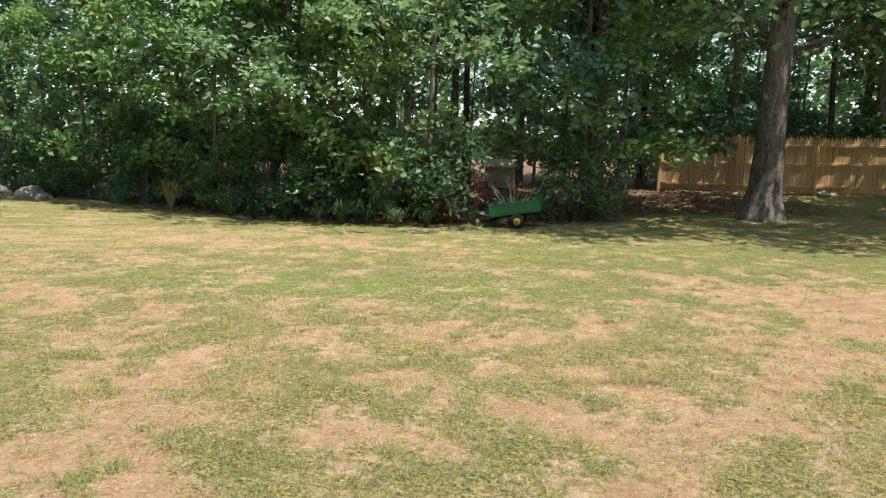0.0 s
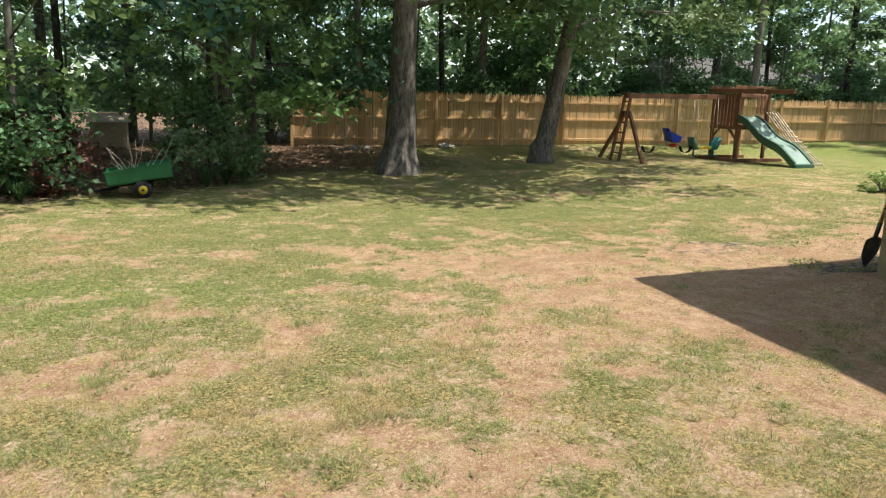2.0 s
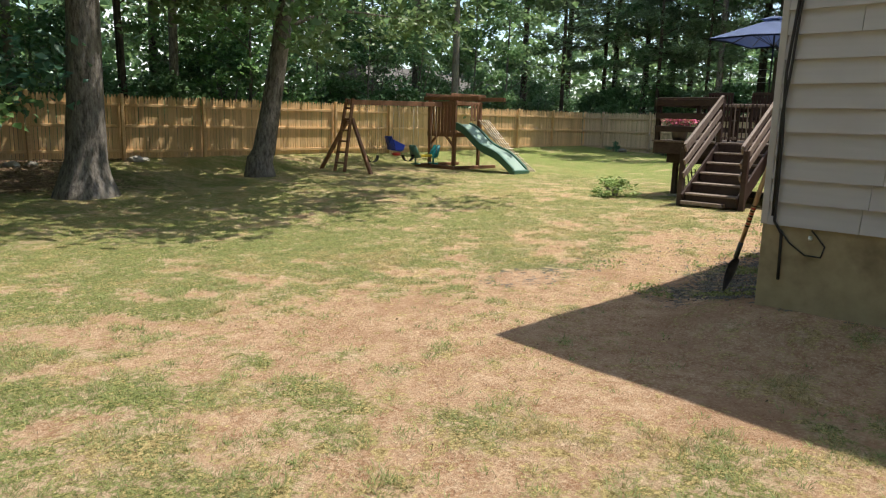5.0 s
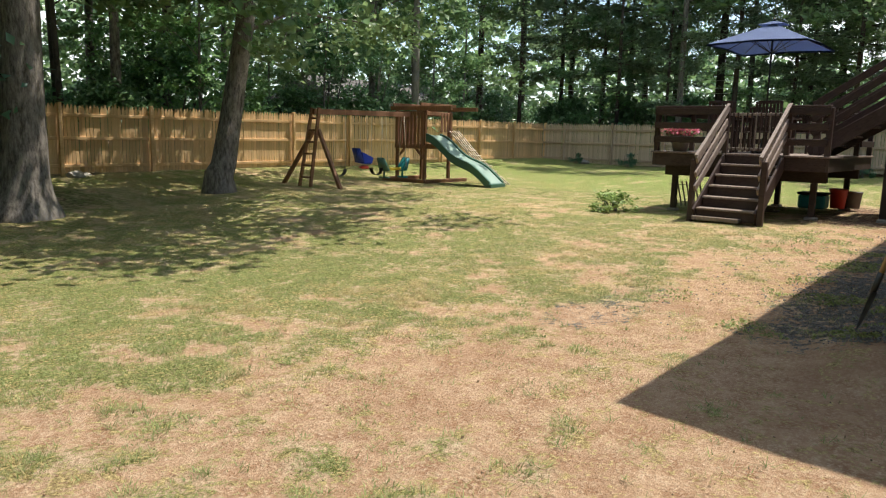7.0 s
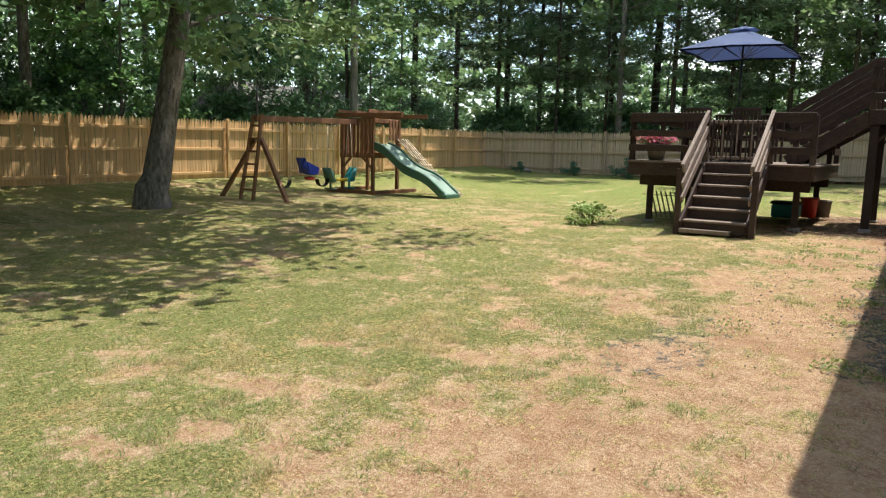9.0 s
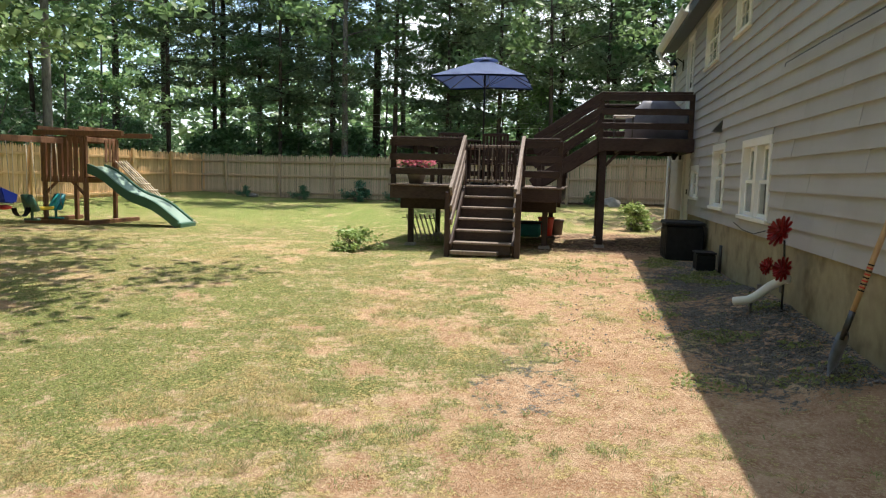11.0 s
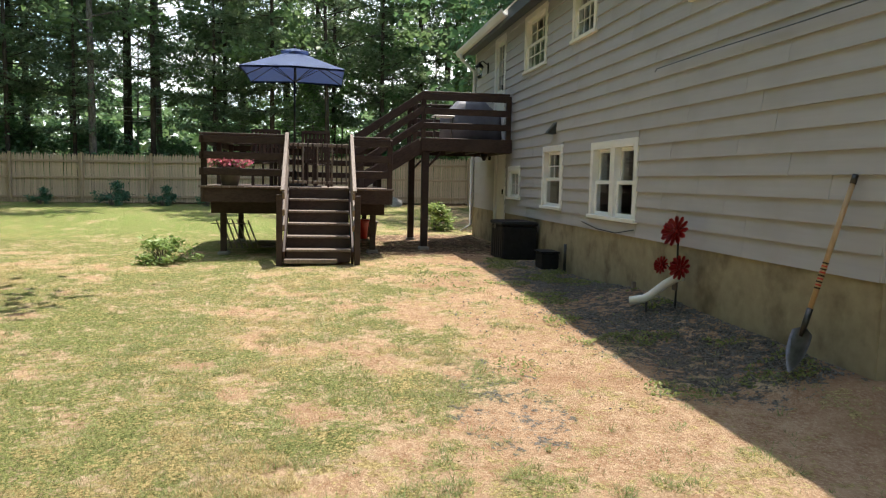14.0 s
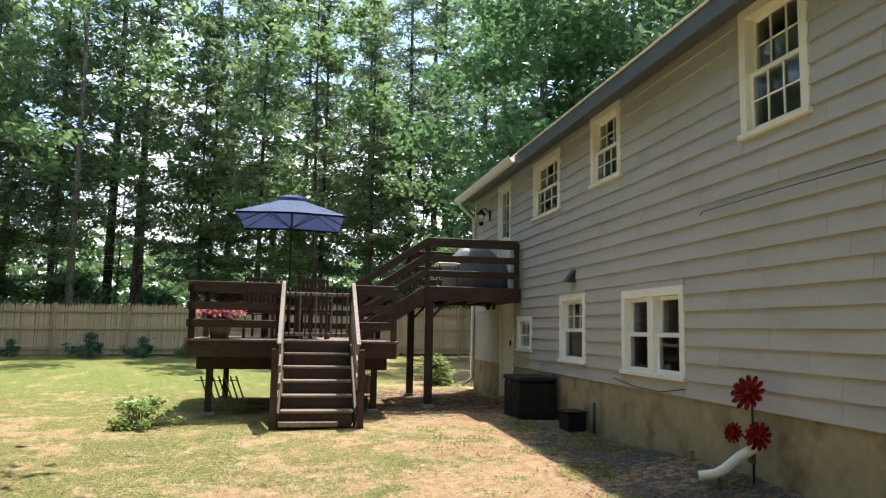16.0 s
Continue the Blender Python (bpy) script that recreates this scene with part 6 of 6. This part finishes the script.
def strap_clump(name, label, seed, r, h, n, mat):
    """Arching strap leaves out of one root."""
    g = np.random.RandomState(seed)
    ob = thing(name, 0, 0, 0, label, "plant")
    vs, fs = [], []
    for k in range(n):
        a, reach, tall = g.uniform(0, 6.28), r * g.uniform(0.4, 1.1), h * g.uniform(0.6, 1.1)
        w = 0.018 * h / 0.6
        c, s = math.cos(a), math.sin(a)
        base = len(vs)
        for f, z in ((0, 0), (0.3, 0.65), (0.65, 1.0), (1.0, 0.72)):
            ww = w * (1 - f * 0.85)
            vs.append((c * reach * f - s * ww, s * reach * f + c * ww, tall * z))
            vs.append((c * reach * f + s * ww, s * reach * f - c * ww, tall * z))
        for q in range(3):
            i = base + 2 * q
            fs.append((i, i + 1, i + 3, i + 2))
    link_mesh("leaf_blade", array_mesh("leaf_blade", np.array(vs), np.array(fs)), mat, ob, Matrix.Identity(4))
    return ob


daylily = strap_clump("daylily", "clump of arching green daylily leaves at the bed's edge", 1, 0.5, 0.62, 70, M_STRAP)
rs = random.Random(7)
for x in (-8.0, -7.4, -6.7, -5.9, -5.1, -4.5, -4.0, -3.3, -2.7, 0.3, 0.7):
    plant(daylily, x, float(wood_edge(x)) - 0.25 + rs.uniform(-0.15, 0.25), rs.uniform(-60, 60), rs.uniform(0.55, 0.9))
tuft = strap_clump("ornamental_grass", "clump of pale dry ornamental grass at the bed's edge", 5, 0.4, 0.75, 120, M_DRYSTRAP)
plant(tuft, -9.3, float(wood_edge(-9.3)) - 0.5)
japanese = shrub("red_maple_shrub", "low dark red-leaved maple by the cart", 31, 1.9, 1.3, 2600, 0.10, M_REDLEAF)
plant(japanese, -2.5, 16.2)
plant(japanese, -5.3, 17.6, 70, 0.9)
hyd = shrub("hydrangea", "light green leafy shrub on the lawn by the deck", 33, 1.05, 0.62, 900, 0.10, M_LIGHTLEAF, 14, lumps=22, split=True)
plant(hyd, 13.0, 11.85, 0, 0.85, 0.62)
round_bush = shrub("garden_bush", "round light green bush near the house corner", 34, 0.95, 0.85, 1500, 0.10, M_LIGHTLEAF, 8, lumps=20, hollow=0.1, split=True)
plant(round_bush, 19.6, 6.6, 0, 1.0, 0.78)
dark_bush = shrub("fence_bush", "small dark green bush before the end fence", 35, 1.0, 0.85, 1400, 0.09, M_OAKLEAF, 8, lumps=18, hollow=0.1, split=True)
for x, y, s in ((28.9, 16.9, 1.0), (29.0, 15.2, 0.85), (28.9, 19.3, 0.7), (29.0, 7.5, 0.7), (28.8, 13.6, 0.8), (28.9, 21.8, 0.55), (29.1, 10.5, 0.7)):
    plant(dark_bush, x, y, rs.uniform(-60, 60), s)

# a pale house beyond the trees
nb = thing("neighbour_house", 37, 42, 0.3, "pale sided neighbouring house behind the woods", "house")
solid("wall", M_WHITE, nb, [(32, 44, 41, 48, 0, 3.4)])
bm = bmesh.new()
v = [bm.verts.new(p) for p in ((31.6, 40.6, 3.4), (44.4, 40.6, 3.4), (44.4, 48.4, 3.4), (31.6, 48.4, 3.4), (31.6, 44.5, 5.2), (44.4, 44.5, 5.2))]
for a in ((0, 1, 5, 4), (3, 4, 5, 2), (0, 4, 3), (1, 2, 5), (0, 3, 2, 1)):
    bm.faces.new([v[i] for i in a])
part("roof", bm, M_ROOF, nb)


def scatter(name, label, category, mat, seed, count, area, size, round_shape, rule):
    """Small loose pieces on the ground: grit or fallen leaves."""
    g = np.random.RandomState(seed)
    x, y = g.uniform(area[0], area[1], count * 3), g.uniform(area[2], area[3], count * 3)
    ok = rule(x, y, g)
    x, y = x[ok][:count], y[ok][:count]
    z = height(x, y)
    c = np.stack((x, y, z), 1)
    n = len(x)
    if round_shape:
        s = size * g.uniform(0.5, 1.4, n)[:, None, None]
        o = np.array([(1, 0, 0), (0, 1, 0), (-1, 0, 0), (0, -1, 0), (0, 0, 0.7), (0, 0, -0.6)], float)[None] * g.uniform(0.6, 1.2, (n, 6, 1))
        a = g.uniform(0, 6.28, n)
        rot = np.stack((np.stack((np.cos(a), -np.sin(a)), 1), np.stack((np.sin(a), np.cos(a)), 1)), 1)
        o[:, :, :2] = np.einsum("nij,nkj->nki", rot, o[:, :, :2])
        v = (c[:, None] + o * s + (0, 0, 0.008)).reshape(-1, 3)
        t = np.array([(0, 1, 4), (1, 2, 4), (2, 3, 4), (3, 0, 4), (1, 0, 5), (2, 1, 5), (3, 2, 5), (0, 3, 5)])
        f = (np.arange(n)[:, None, None] * 6 + t[None]).reshape(-1, 3)
        me = array_mesh(name, v, f)
    else:
        me = leaf_mesh(name, g, c + (0, 0, 0.02), size, 1.5, 0.6)
    tagged(link_mesh(name, me, mat, None), label, category, kind="stuff")


M_GRIT = surface("crushed_stone", (0.09, 0.085, 0.08), (0.30, 0.285, 0.265), 0.9, 40, relief=0.1, vary=0)
M_DEADLEAF = leaf_material("dead_leaves", (0.09, 0.05, 0.03), (0.30, 0.19, 0.11), 0.2, 0.8)
scatter("gravel", "grey crushed stone along the foundation", "gravel", M_GRIT, 11, 7000, (5.6, 12.5, 5.95, 8.2), 0.011, True, lambda x, y, g: g.rand(len(x)) < np.clip(1.3 - 0.9 * (y - 5.95), 0.03, 1) * np.clip(4 * (layered(x, y, 0.9, 3) - 0.35), 0.05, 1))
scatter("dirt_clods", "small clods and pebbles on the bare soil", "pebbles", M_GROUND, 12, 3000, (-2, 13, 1.8, 9.8), 0.006, True, lambda x, y, g: cover_of(x, y)[0] < 0.4)
scatter("fallen_leaves", "brown fallen leaves and twigs on the ground", "leaves", M_DEADLEAF, 13, 1000, (-4, 12, 1.8, 10), 0.02, False, lambda x, y, g: (g.rand(len(x)) < 0.5) & ~((x > 5.4) & (y < 5.95)))
scatter("leaf_litter", "brown leaf litter under the trees", "leaves", M_DEADLEAF, 14, 9000, (-18, 30, 14, 30), 0.09, False, lambda x, y, g: cover_of(x, y)[3] > 0.4)

scatter("weeds", "low green weeds sprouting through the gravel by the wall", "weeds", M_GRASS, 15, 9000, (5.7, 13.0, 6.0, 8.6), 0.035, False, lambda x, y, g: (layered(x, y, 0.45, 77, 3) > 0.60) & (g.rand(len(x)) < np.clip(1.4 - 0.55 * (y - 6.0), 0.05, 1)))

# ---- siding, board by board ----


def clapboard(w, h):
    """A lapped board from x 0 to w, thick at its lower edge, facing +y."""
    key = ("clap", round(w, 3), round(h, 3))
    if key not in BOXES:
        t0, t1 = 0.030, 0.005
        v = [(0.002, 0, 0), (w - 0.002, 0, 0), (w - 0.002, t0, 0), (0.002, t0, 0), (0.002, 0, h), (w - 0.002, 0, h), (w - 0.002, t1 + (t0 - t1) * (1 - h / (COURSE + 0.012)), h), (0.002, t1 + (t0 - t1) * (1 - h / (COURSE + 0.012)), h)]
        me = bpy.data.meshes.new("clapboard")
        me.from_pydata(v, [], [(0, 3, 2, 1), (4, 5, 6, 7), (0, 1, 5, 4), (2, 3, 7, 6), (1, 2, 6, 5), (0, 4, 7, 3)])
        BOXES[key] = me
    return BOXES[key]


def side_wall(parent, a0, a1, holes, to_world, seed, top):
    r = random.Random(seed)
    n = math.ceil((top(None) - SILL_Z) / COURSE)
    for k in range(n):
        z0 = SILL_Z - 0.02 + k * COURSE
        z1 = min(z0 + COURSE + 0.004, top(None))
        cuts, a = [a0], a0 + r.uniform(0.5, 2.2)
        while a < a1 - 0.4:
            cuts.append(a)
            a += r.choice((1.22, 1.22, 2.44, 1.83))
        cuts.append(a1)
        for c0, c1 in zip(cuts, cuts[1:]):
            for x0, x1, b0, b1 in free_rects(c0, c1, z0, z1, holes):
                if x1 - x0 > 0.02 and b1 - b0 > 0.012:
                    link_mesh("clapboard", clapboard(x1 - x0, b1 - b0), M_SIDING, parent, to_world(x0, b0, r.uniform(-0.0012, 0.0012)))


back_siding = thing("wall_back", 12, WALL_Y, SILL_Z, "grey painted lapped siding on the long back wall", "siding", kind="structure")
side_wall(back_siding, X0, X1 - 0.09, HOLES, lambda x, z, j: pose(x, WALL_Y + 0.001 + j, z), 5, lambda v: EAVE_Z - 0.05)
gable_siding = thing("wall_gable", X0, 2, SILL_Z, "grey painted lapped siding on the gable end", "siding", kind="structure")
side_wall(gable_siding, Y0, WALL_Y - 0.03, [], lambda a, z, j: pose(X0 - 0.001 + j, a, z, 0, 0, 90), 6, lambda v: EAVE_Z + 0.05)
